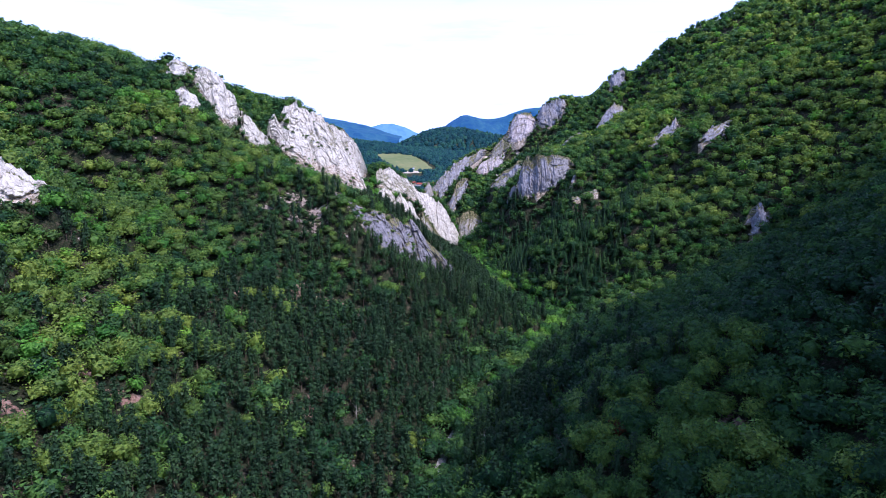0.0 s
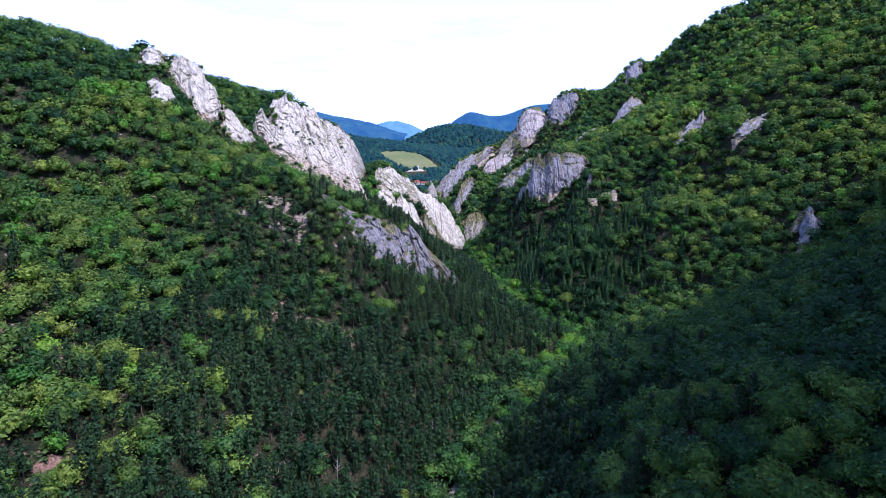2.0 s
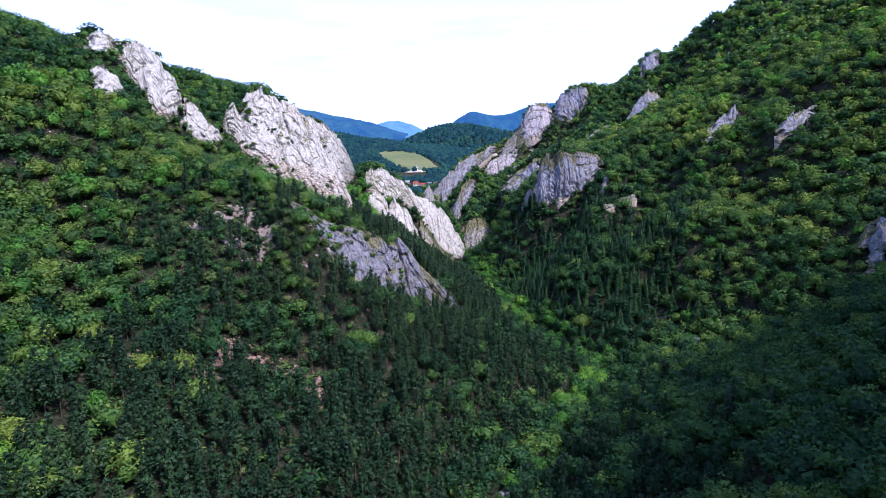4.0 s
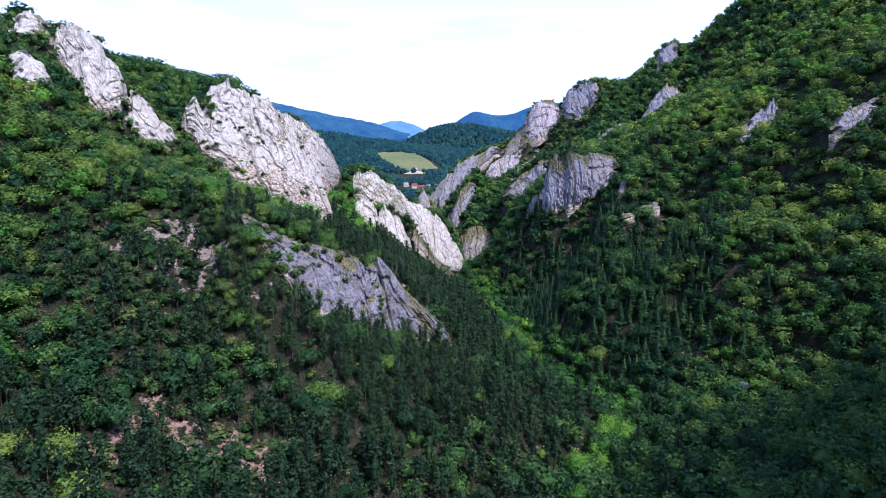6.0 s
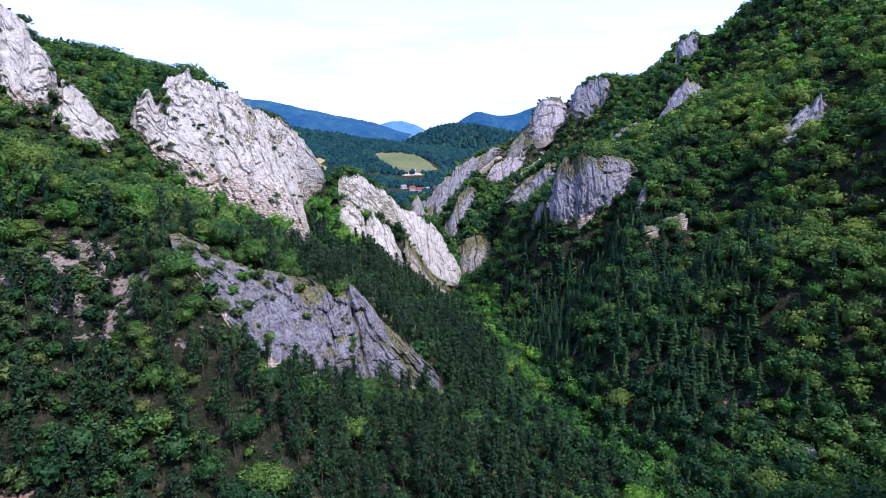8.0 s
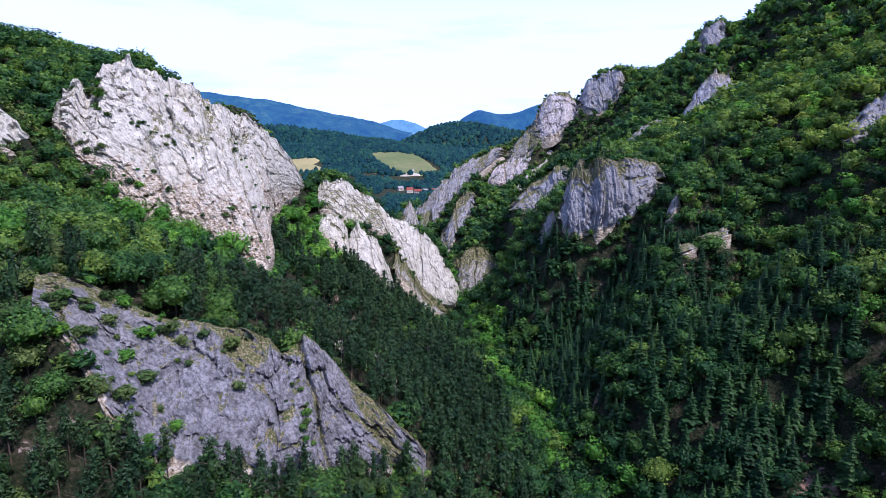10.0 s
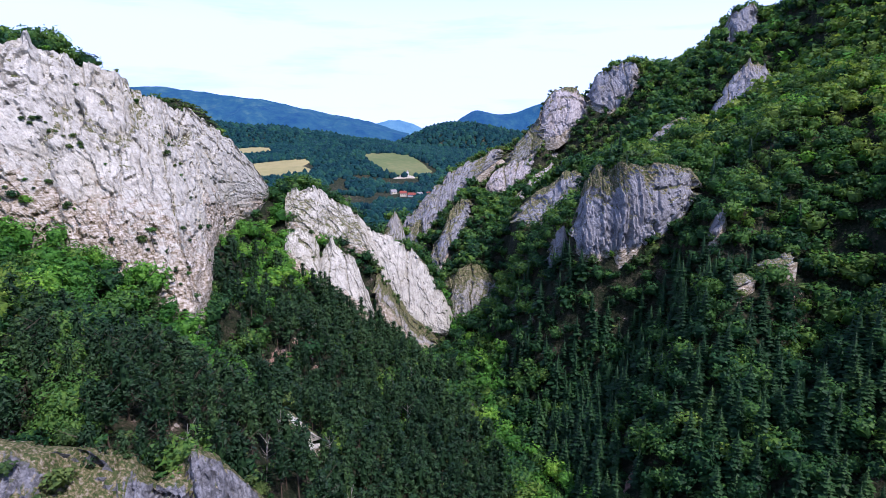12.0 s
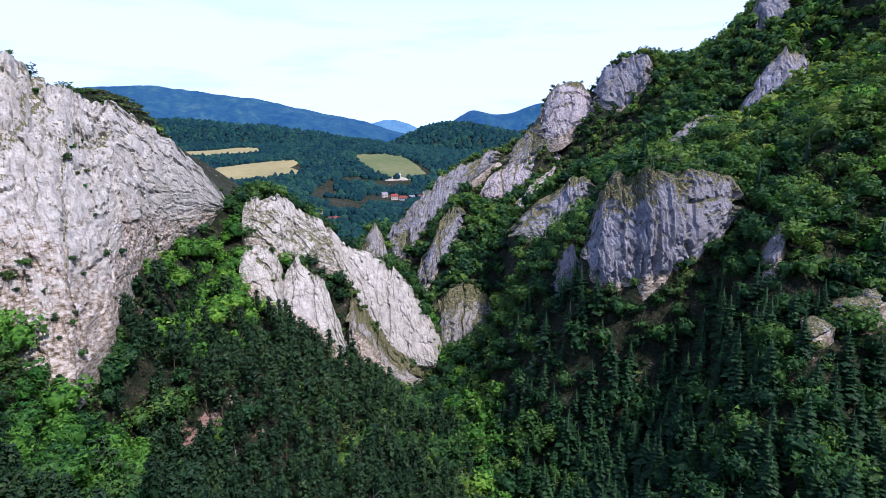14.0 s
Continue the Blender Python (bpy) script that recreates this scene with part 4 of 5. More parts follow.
def broad_crown(rng, leaves, leaf, lobes=11, core=ICO1):
    """A round-headed crown, unit sized: about 1 wide and 1 high, its middle at 0.55; lobed, with leaf sprays all over."""
    spots = [(np.array((rng.normal(0, 0.05), rng.normal(0, 0.05), 0.62)), 0.30)]
    for k in range(lobes):
        a, z = rng.uniform(0, 2 * math.pi), rng.uniform(-0.6, 0.85)
        r = 0.33 * math.sqrt(max(0.05, 1 - (0.75 * z) ** 2)) * rng.uniform(0.72, 1.2)
        spots.append((np.array((r * math.cos(a), r * math.sin(a), 0.56 + 0.32 * z)), rng.uniform(0.10, 0.21)))
    C, R = np.array([s_[0] for s_ in spots]), np.array([s_[1] for s_ in spots])

    def reach(d):
        """How far out along each direction from the middle the lobes go."""
        o = np.array((0, 0, 0.54))
        oc = C - o
        bq = d @ oc.T
        disc = bq ** 2 - ((oc ** 2).sum(1) - R ** 2)[None, :]
        return np.where(disc > 0, bq + np.sqrt(np.maximum(disc, 0)), 0.16).max(1)
    v, f = core
    pieces = [(v * (reach(v) * 0.70)[:, None] + np.array((0, 0, 0.54)), f, v)]
    d = rng.normal(0, 1, (leaves, 3))
    d[:, 2] = np.where(rng.random(leaves) < 0.72, np.abs(d[:, 2]), np.maximum(d[:, 2], -0.4))
    d /= np.linalg.norm(d, axis=1)[:, None]
    q = reach(d)
    c = d * (q * (1.08 - 0.36 * rng.random(leaves) ** 1.5))[:, None] + np.array((0, 0, 0.54))
    near = ((c[:, None, :] - C[None]) ** 2).sum(2) - R[None] ** 2
    nrm = c - C[near.argmin(1)]
    nrm /= np.linalg.norm(nrm, axis=1)[:, None] + 1e-6
    pieces.append(leaf_tris(c, nrm, leaf, rng))
    return joined(pieces)


def conifer(rng, levels, each, lo, reach, droop, wide, fish, core):
    """A conifer's head: tiers of branches, each a ridged spray of needles, shorter towards a pointed top."""
    vs, ns = [], []

    def spray(root, way, side, ln, w, sag):
        up = np.array((0, 0, 1.0))
        tip = root + way * ln + up * sag * ln
        mid = root + way * ln * 0.52 + up * sag * ln * 0.38 + up * 0.06 * ln
        l_, r_ = mid + side * w - up * 0.10 * ln, mid - side * w - up * 0.10 * ln
        vs.extend([root, r_, tip, root, tip, l_])
        ns.extend([way + up * 0.9] * 6)
    for k in range(levels):
        s = k / (levels - 1)
        n = each if s < 0.7 else max(3, each - 2)
        if s > 0.93:
            n = 3
        for q in range(n):
            if rng.random() < 0.08:
                continue
            a = k * 2.1 + q * 2 * math.pi / n + rng.uniform(-0.35, 0.35)
            way, side = np.array((math.cos(a), math.sin(a), 0)), np.array((-math.sin(a), math.cos(a), 0))
            ln = reach(s) * rng.uniform(0.62, 1.2)
            root = np.array((0, 0, lo + (0.985 - lo) * s + rng.uniform(-0.012, 0.012)))
            sag = droop(s) + rng.uniform(-0.12, 0.12)
            if not fish:
                spray(root + way * ln * 0.12, way, side, ln, ln * wide * rng.uniform(0.8, 1.2), sag)
            else:
                spray(root + way * ln * 0.30, way, side, ln * 0.74, ln * wide * 0.75, sag)
                for h in (-1, 1):
                    turn = h * rng.uniform(0.45, 0.8)
                    w2 = way * math.cos(turn) + side * math.sin(turn)
                    s2 = side * math.cos(turn) - way * math.sin(turn)
                    spray(root + way * ln * 0.22 + np.array((0, 0, sag * 0.25 * ln)), w2, s2, ln * rng.uniform(0.5, 0.75), ln * wide * 0.62, sag)
    top = np.array((0, 0, 1.0))
    for a in (0, 2.1, 4.2):
        d = np.array((math.cos(a), math.sin(a), 0)) * 0.008
        e = np.array((math.cos(a + 2.1), math.sin(a + 2.1), 0)) * 0.008
        vs.extend([top, top * 0.93 + d, top * 0.93 + e])
        ns.extend([d * 60 + (0, 0, 0.5)] * 3)
    v = np.array(vs)
    pieces = [(v, np.arange(len(v)).reshape(-1, 3), np.array(ns))]
    cv, cf = core
    z = cv[:, 2] * 0.5 + 0.5
    flat_r = np.maximum(np.hypot(cv[:, 0], cv[:, 1]), 1e-3)
    prof = np.array([reach(min(1, max(0, q))) for q in z]) * 0.42
    pieces.append((np.stack([cv[:, 0] / flat_r * prof, cv[:, 1] / flat_r * prof, lo + z * (0.97 - lo)], 1), cf, cv * (1, 1, 0.4) + (0, 0, 0.35)))
    return joined(pieces)


def pine_crown(rng, puffs, each, leaf):
    """A pine: tufted plumes in a blunt ragged cone above an open stem."""
    fat, lo = rng.uniform(0.85, 1.15), rng.uniform(0.30, 0.45)
    centres, radii = [(0, 0, 0.94)], [0.045]
    for k in range(puffs):
        h = (k + rng.random()) / puffs
        r = fat * float(np.interp(h, [0, 0.2, 0.5, 0.85, 1], [0.10, 0.135, 0.125, 0.06, 0.02])) * rng.uniform(0.5, 1.1)
        a = k * 2.4 + rng.uniform(-0.5, 0.5)
        centres.append((r * math.cos(a), r * math.sin(a), lo + (0.93 - lo) * h))
        radii.append(rng.uniform(0.05, 0.085) * (1.15 - 0.45 * h))
    C, R = np.array(centres), np.array(radii)
    d = rng.normal(0, 1, (len(C), each, 3))
    d /= np.linalg.norm(d, axis=2)[..., None]
    c = C[:, None] + d * R[:, None, None] * rng.uniform(0.6, 1.25, (len(C), each, 1)) * (1.1, 1.1, 0.9)
    out = d * 0.6 + (C * (3.0, 3.0, 0))[:, None] + (0, 0, 0.25)
    v, f, n = leaf_tris(c.reshape(-1, 3), out.reshape(-1, 3), leaf, rng, 0.4, 0.8)
    cv, cf = ICO1
    z = cv[:, 2] * 0.5 + 0.5
    w = fat * np.interp(z, [0, 0.25, 0.6, 1], [0.03, 0.065, 0.05, 0.008])
    flat_r = np.maximum(np.hypot(cv[:, 0], cv[:, 1]), 1e-3)
    heart = np.stack([cv[:, 0] / flat_r * w, cv[:, 1] / flat_r * w, lo + z * (0.92 - lo)], 1)
    return joined([(v, f, n), (heart, cf, cv * (1, 1, 0.4) + (0, 0, 0.2))])


def spruce_crown(rng, levels, each, fish):
    """A spruce: a narrow spire of drooping tiers nearly to the ground."""
    fat = rng.uniform(0.85, 1.15)
    return conifer(rng, levels, each, 0.10, lambda s: fat * float(np.interp(s, [0, 0.08, 0.5, 1], [0.17, 0.215, 0.13, 0.014])), lambda s: -0.42 + 0.35 * s, 0.40, fish, ICO1)


def stem(rng, top, r0, limbs=4, sides=6):
    """A tapered trunk with a few limbs, unit height."""
    def tube(a, b, ra, rb):
        a, b = np.array(a, float), np.array(b, float)
        w = b - a
        w /= np.linalg.norm(w)
        t = np.cross(w, (0.3, 0.9, 0.1))
        t /= np.linalg.norm(t)
        n = np.cross(w, t)
        ang = np.arange(sides)[:, None] / sides * 2 * math.pi
        ring = t * np.cos(ang) + n * np.sin(ang)
        v = np.concatenate([a + ring * ra, b + ring * rb])
        f = [[i, (i + 1) % sides, sides + (i + 1) % sides] for i in range(sides)] + [[i, sides + (i + 1) % sides, sides + i] for i in range(sides)]
        return v, np.array(f)
    bend = rng.normal(0, 0.02, 2)
    mid = (bend[0], bend[1], top * 0.5)
    pieces = [tube((0, 0, -0.12), mid, r0 * 1.2, r0 * 0.75), tube(mid, (0, 0, top), r0 * 0.75, r0 * 0.3)]
    for k in range(limbs):
        z, a, ln = top * rng.uniform(0.5, 0.85), rng.uniform(0, 6.28), rng.uniform(0.15, 0.26)
        pieces.append(tube((0, 0, z), (ln * math.cos(a), ln * math.sin(a), z + ln * 0.7), r0 * 0.45, r0 * 0.15))
    return joined(pieces)


def tree_kind(make, count, *sizes):
    rng = np.random.default_rng(sum(sizes[:1]) if isinstance(sizes[0], int) else 1)
    return [make(rng, *sizes) for _ in range(count)]


BROAD = {0: tree_kind(broad_crown, 8, 800, 0.046, 19, ICO2), 1: tree_kind(broad_crown, 8, 220, 0.068, 17), 2: tree_kind(broad_crown, 8, 110, 0.092, 14), 3: tree_kind(broad_crown, 6, 36, 0.16, 10)}
SMALL = {0: BROAD[0], 1: tree_kind(broad_crown, 6, 130, 0.10, 12, ICO1), 2: tree_kind(broad_crown, 6, 70, 0.13, 10), 3: BROAD[3]}
THICKET = {0: tree_kind(broad_crown, 2, 60, 0.15, 8), 2: tree_kind(broad_crown, 6, 48, 0.145, 8), 3: tree_kind(broad_crown, 5, 22, 0.24, 7)}
HERB = {k: [leaf_tris(d * (0.5, 0.5, 0.45) + (0, 0, 0.25), d, 0.34, g) for g in [np.random.default_rng(50 + k)] for d in [(lambda e: e / np.linalg.norm(e, axis=1)[:, None])(np.abs(g.normal(0, 1, (18, 3))) * (1, 1, 0.9) * np.sign(g.normal(0, 1, (18, 3)) + (0, 0, 9))) for _ in range(4)]] for k in (0, 2)}
PINE = {0: tree_kind(pine_crown, 8, 17, 30, 0.031), 1: tree_kind(pine_crown, 8, 14, 17, 0.043), 2: tree_kind(pine_crown, 6, 11, 10, 0.060)}
SPRUCE = {0: tree_kind(spruce_crown, 6, 20, 6, True), 1: tree_kind(spruce_crown, 5, 15, 6, True), 2: tree_kind(spruce_crown, 5, 13, 5, False)}
_rng = np.random.default_rng(5)
STEMS = {"broad": [stem(_rng, 0.62, 0.022, 5) for _ in range(3)], "pine": [stem(_rng, 0.92, 0.012, 4, 5) for _ in range(3)], "spruce": [stem(_rng, 0.9, 0.012, 0, 5) for _ in range(2)]}
THIN = {"broad": stem(_rng, 0.5, 0.02, 0, 3), "pine": stem(_rng, 0.8, 0.012, 0, 3), "spruce": stem(_rng, 0.3, 0.012, 0, 3)}

def plot(step, lo, hi, seed):
    """A jittered planting grid over a stretch of the plan."""
    rng = np.random.default_rng(seed)
    xs, ys = np.arange(lo[0], hi[0], step), np.arange(lo[1], hi[1], step)
    X, Y = np.meshgrid(xs, ys)
    X = X + (np.arange(len(ys))[:, None] % 2) * step * 0.5
    X, Y = X + rng.uniform(-0.38, 0.38, X.shape) * step, Y + rng.uniform(-0.38, 0.38, Y.shape) * step
    return X.ravel(), Y.ravel()


def blocked(x, y, room=1):
    i, j = ((x + 400) / MASK_STEP).astype(int), (y / MASK_STEP).astype(int)
    hit = np.zeros(x.shape, bool)
    for a in range(-room, room + 1):
        for b in range(-room, room + 1):
            ii, jj = np.clip(i + a, 0, rock_mask.shape[0] - 1), np.clip(j + b, 0, rock_mask.shape[1] - 1)
            hit |= rock_mask[ii, jj]
    return hit


ROAD = [(-14, 150, 1), (-6, 190, 3), (2, 230, 4.5), (14, 262, 6), (30, 292, 9), (58, 335, 11)]
road_line = along(ROAD, np.linspace(0, 1, 60))


def near_road(x, y, r):
    d = np.min((x[:, None] - road_line[None, :, 0]) ** 2 + (y[:, None] - road_line[None, :, 1]) ** 2, axis=1)
    return d < r * r


def path_distance(x, y):
    """How far a tree stands from the open air above the valley's axis."""
    return np.hypot(x - 12, y - np.clip(y, 0, 343))


# share of each kind over the plan
PINE_ZONE = [(18, 362, 46, 42), (14, 430, 36, 60), (8, 490, 32, 48), (-30, 250, 75, 90), (-5, 345, 48, 45), (-12, 410, 40, 40), (-14, 470, 38, 62), (-32, 515, 26, 36), (-15, 540, 36, 45), (-40, 466, 20, 24), (-60, 170, 45, 60)]
LIGHT_ZONE = [(-130, 180, 70, 80), (-180, 300, 75, 60), (-150, 370, 70, 50), (240, 430, 85, 150), (200, 560, 60, 80), (165, 405, 50, 40), (215, 480, 70, 90)]      # paler trees: some lighter scrub, the rest brightened for sunlit slopes
CLOUD_SHADE_ZONE = [(100, 200, 90, 110), (150, 300, 60, 60), (70, 420, 55, 90), (90, 520, 50, 50), (-60, 300, 60, 60), (-20, 200, 60, 90)]      # leaf tones darkened on the lower ground to stand for cloud shade
SUNNY_ZONE = [(-75, 455, 36, 22), (-50, 456, 14, 10)]       # fresh green beeches below the great cliff, leaf colour brightened for the sun patch
SPRUCE_ZONE = [(72, 486, 44, 56), (100, 430, 40, 40), (45, 420, 22, 40)]
SCRUB_ZONE = [(-92, 335, 34, 34), (-75, 350, 20, 20), (-165, 440, 45, 30), (-120, 400, 30, 24), (110, 745, 60, 45), (60, 770, 60, 40), (110, 552, 25, 12)]

BEHIND_CREST = [(-116, 540, 13, 14), (-106, 560, 17, 18), (-99, 590, 18, 24), (-95, 622, 18, 22)]      # thin soil behind the great cliff's edge


def forest():
    rng = np.random.default_rng(3)
    out = []
    for kind, step, seed in (("broad", 5.0, 1), ("pine", 4.1, 2), ("spruce", 4.5, 3), ("scrub", 3.5, 4)):
        x, y = plot(step, (-300, 24), (345, 850), seed)
        z = height(x, y)
        gxs = (height(x + 2, y) - height(x - 2, y)) / 4
        gys = (height(x, y + 2) - height(x, y - 2)) / 4
        steep = np.hypot(gxs, gys)
        wob = 0.5 * vnoise(x / 14, y / 14, 0, 61)
        pine, spruce = inside(x, y, PINE_ZONE, 1.0, 0.9), inside(x, y, SPRUCE_ZONE, 1.0, 0.9)
        scrub = inside(x, y, SCRUB_ZONE, 1.0, 0.6)
        sunny = inside(x, y, SUNNY_ZONE, 1.0, 0.5)
        light = inside(x, y, LIGHT_ZONE, 1.0, 0.9)
        cloud_shaded = inside(x, y, CLOUD_SHADE_ZONE, 1.0, 0.9)
        pine &= ~sunny
        r = rng.random(len(x))
        deep = (y > 395) & (y < 600) & (x < 30)
        mixed_in = 0.84 + 0.6 * wob + 0.5 * deep
        side = x - vx(y)
        near_stream = np.abs(side) < 9
        if kind == "pine":
            ok = pine & (r < mixed_in) & ~near_stream
        elif kind == "spruce":
            ok = spruce & (r < 0.9 + 0.9 * wob) & (np.abs(side) > 6) & (side > 0)
        elif kind == "scrub":
            ok = scrub & (r < 0.85 + wob)
        else:
            ok = ~(scrub & (r < 0.75)) & ~(pine & (r < mixed_in + 0.08)) & ~(spruce & (r < 0.62 + wob)) | near_stream & ~scrub
        ok &= ~blocked(x, y, 0) & ~inside(x, y, BARE, 1.0) & ~inside(x, y, SCREE, 1.0)
        ok &= ~near_road(x, y, 1.6) & ~((np.hypot(x - 2, y - 232) < 6) & near_road(x, y, 4.0))
        ok &= steep < 4.0
        # gaps where the wood is thin
        gap = vnoise(x / 21, y / 21, 0, 71)
        ok &= ~((gap > 0.78) & (rng.random(len(x)) < 0.4))
        # the far sides of the ridges, which stay out of sight
        ok &= ~inside(x, y, BEHIND_CREST, 1.0, 0.0) & ~((x < -60) & (y > 655)) & ~((x < -260) & (y > 430)) & ~((x > 250) & (y > 640))
        ok &= ~((x < -150) & (y > 600)) & ~((x < -100) & (y < 110)) & ~((x > 130) & (y < 90))
        for k in np.nonzero(ok)[0]:
            young = 0.68 if scrub[k] else 1.0
            if kind == "broad":
                tall = (6.4 + 5.4 * rng.random() ** 1.3) * young
                wide = tall * rng.uniform(0.84, 1.14)
                sort = "bright" if near_stream[k] and y[k] < 640 and rng.random() < (0.10 if y[k] < 330 else 0.36) or (-90 < x[k] < -48 and 505 < y[k] < 600) or (sunny[k] and rng.random() < 0.8) else ("broad" if not light[k] else str(rng.choice(["oak", "bright", "broad"], p=[0.66, 0.12, 0.22])))
            elif kind == "scrub":
                tall = rng.uniform(3.2, 6.4)
                wide = tall * rng.uniform(0.85, 1.2)
                sort = "scrub" if r[k] < 0.55 else "broad"
            elif kind == "pine":
                tall = rng.uniform(10.0, 15.5)
                wide = tall * rng.uniform(0.85, 1.1)
                sort = "pine"
            else:
                tall = rng.uniform(9.5, 16.0)
                wide = tall * rng.uniform(1.0, 1.35)
                sort = "spruce"
            # the lower tone puts the cloud shade into the leaf colour
            tone = rng.random() * (0.55 if cloud_shaded[k] else 1.0)
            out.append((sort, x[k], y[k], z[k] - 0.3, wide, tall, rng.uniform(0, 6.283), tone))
    # undergrowth: young growth wherever the canopy leaves the ground open
    cover = np.zeros((340, 430), bool)      # 2 m cells from (-310, 10)
    for t in out:
        r = t[4] * {"broad": 0.26, "bright": 0.26, "oak": 0.26, "scrub": 0.18}.get(t[0], 0.08)
        i0, i1, j0, j1 = (int((t[1] - r + 310) / 2), int((t[1] + r + 310) / 2), int((t[2] - r - 10) / 2), int((t[2] + r - 10) / 2))
        cover[max(i0, 0):i1 + 1, max(j0, 0):j1 + 1] = True
    x, y = plot(3.3, (-300, 62), (345, 845), 8)
    i, j = ((x + 310) / 2).astype(int), ((y - 10) / 2).astype(int)
    ok = ~cover[i, j] & (rng.random(len(x)) < 0.8) & ~blocked(x, y, 0) & ~inside(x, y, BARE, 0.9) & ~inside(x, y, SCREE, 0.9) & ~near_road(x, y, 2.2)
    ok &= ~inside(x, y, BEHIND_CREST, 1.0, 0.0) & ~((x < -60) & (y > 655)) & ~((x < -260) & (y > 430)) & ~((x > 250) & (y > 640)) & ~((x < -150) & (y > 600)) & ~((x > 130) & (y < 90))
    x, y = x[ok], y[ok]
    z = height(x, y)
    for k in range(len(x)):
        tall = rng.uniform(1.8, 4.4)
        out.append(("under", x[k], y[k], z[k] - 0.4, tall * rng.uniform(1.1, 1.5), tall, rng.uniform(0, 6.283), rng.random() * 0.8))
    # herbs, grass and bramble on whatever is still open
    for t in out:
        if t[0] == "under":
            cover[int((t[1] + 310) / 2), int((t[2] - 10) / 2)] = True
    x, y = plot(2.5, (-220, 90), (240, 720), 9)
    i, j = ((x + 310) / 2).astype(int), ((y - 10) / 2).astype(int)
    ok = ~cover[i, j] & ~blocked(x, y, 0) & ~near_road(x, y, 2.0) & ~(inside(x, y, BARE, 0.7) & (rng.random(len(x)) < 0.85)) & ~(inside(x, y, SCREE, 0.7) & (rng.random(len(x)) < 0.7))
    x, y = x[ok], y[ok]
    z = height(x, y)
    for k in range(len(x)):
        tall = rng.uniform(0.9, 2.1)
        out.append(("herb", x[k], y[k], z[k] - 0.3, tall * rng.uniform(1.6, 2.4), tall, rng.uniform(0, 6.283), rng.random()))
    # bushes crowd the feet and shoulders of the rocks
    for name, (V, facing, nv) in cliffs.items():
        lo, span = int(nv * 0.22), V.shape[0]
        for row, push, share in ((lo, 1.5, 0.8), (lo, 4.0, 0.5), (nv + 3, -1.0, {"great": 0.05, "fin": 0.05, "slab": 0.8}.get(name, 0.3))):
            length = np.linalg.norm(np.diff(V[:, row, :2], axis=0), axis=1).sum()
            for k in range(int(length * 0.45 * share)):
                q = int(rng.integers(0, span))
                px, py = V[q, row, 0] + facing[q, 0] * push + rng.normal(0, 1.2), V[q, row, 1] + facing[q, 1] * push + rng.normal(0, 1.2)
                pz = max(float(height(np.array([px]), np.array([py]))[0]), V[q, row, 2] - 2.0 if row > nv else -99)
                tall = 2.0 + 5.0 * rng.random() ** 2
                out.append(("under" if rng.random() < 0.6 else "scrub", px, py, pz - 0.4, tall * rng.uniform(0.8, 1.2), tall, rng.uniform(0, 6.283), rng.random()))
    return out


def in_sight(x, y, z):
    """Whether a crown's top can be seen from the open air over the valley, past the shoulders of the land."""
    seen = np.zeros(len(x), bool)
    for ey in (0, 60, 120, 180, 240, 300, 343):
        clear = (y > ey - 5) & (np.abs(x - 10) < (y - ey) * 0.9 + 40)
        for k in range(1, 40):
            s = k / 40
            px, py, pz = 10 + (x - 10) * s, ey + (y - ey) * s, 130 + (z - 130) * s
            clear &= height(px, py) < pz
        seen |= clear
    return seen


TREES = forest()
MATS = {"oak": M_SUN_TONED, "herb": M_SCRUB, "under": M_BROAD, "broad": M_BROAD, "bright": M_BRIGHT, "scrub": M_SCRUB, "pine": M_PINE, "spruce": M_SPRUCE}
SETS = {"oak": BROAD, "herb": HERB, "under": THICKET, "broad": BROAD, "bright": BROAD, "scrub": SMALL, "pine": PINE, "spruce": SPRUCE}
STEM_OF = {"oak": "broad", "herb": "broad", "under": "broad", "broad": "broad", "bright": "broad", "scrub": "broad", "pine": "pine", "spruce": "spruce"}

_tx, _ty, _tz = (np.array([t[k] for t in TREES]) for k in (1, 2, 3))
visible = in_sight(_tx, _ty, _tz + np.array([t[5] for t in TREES]) + 16)
_far = np.hypot(path_distance(_tx, _ty), 125 - _tz) > 270        # there the canopy hides what grows below
_stay = [k for k, t in enumerate(TREES) if t[0] not in ("under", "herb") or visible[k] and not (_far[k] and k % 2)]
TREES, visible = [TREES[k] for k in _stay], visible[_stay]
_tx, _ty, _tz = (np.array([t[k] for t in TREES]) for k in (1, 2, 3))
dist = np.hypot(path_distance(_tx, _ty), 125 - _tz)
SINGLE = {"broad": 260, "oak": 80, "bright": 50, "scrub": 60, "pine": 260, "spruce": 120, "under": 0, "herb": 0}
NAMES = {"broad": ("broadleaf_tree", "round-headed broadleaf tree in full summer leaf"), "bright": ("light_green_tree", "light green broadleaf tree in fresh leaf"),
         "oak": ("oak_tree", "broadleaf tree coloured yellow-green for a sunlit slope"),
         "scrub": ("small_tree", "low olive-green scrubby tree on stony ground"), "pine": ("pine_tree", "dark green pine with a bare lower stem"),
         "herb": ("herb_layer", "low herbs, grass and bramble between the trees"),
         "under": ("undergrowth", "young broadleaf thicket under the canopy"),
         "spruce": ("spruce_tree", "slender dark green spruce on the shaded bank")}
singles = {}
order = np.argsort(dist)
count = {k: 0 for k in SINGLE}
single_set = set()
for k in order:
    s = TREES[k][0]
    if count[s] < SINGLE[s] and TREES[k][2] > 85 and visible[k]:
        count[s] += 1
        single_set.add(int(k))

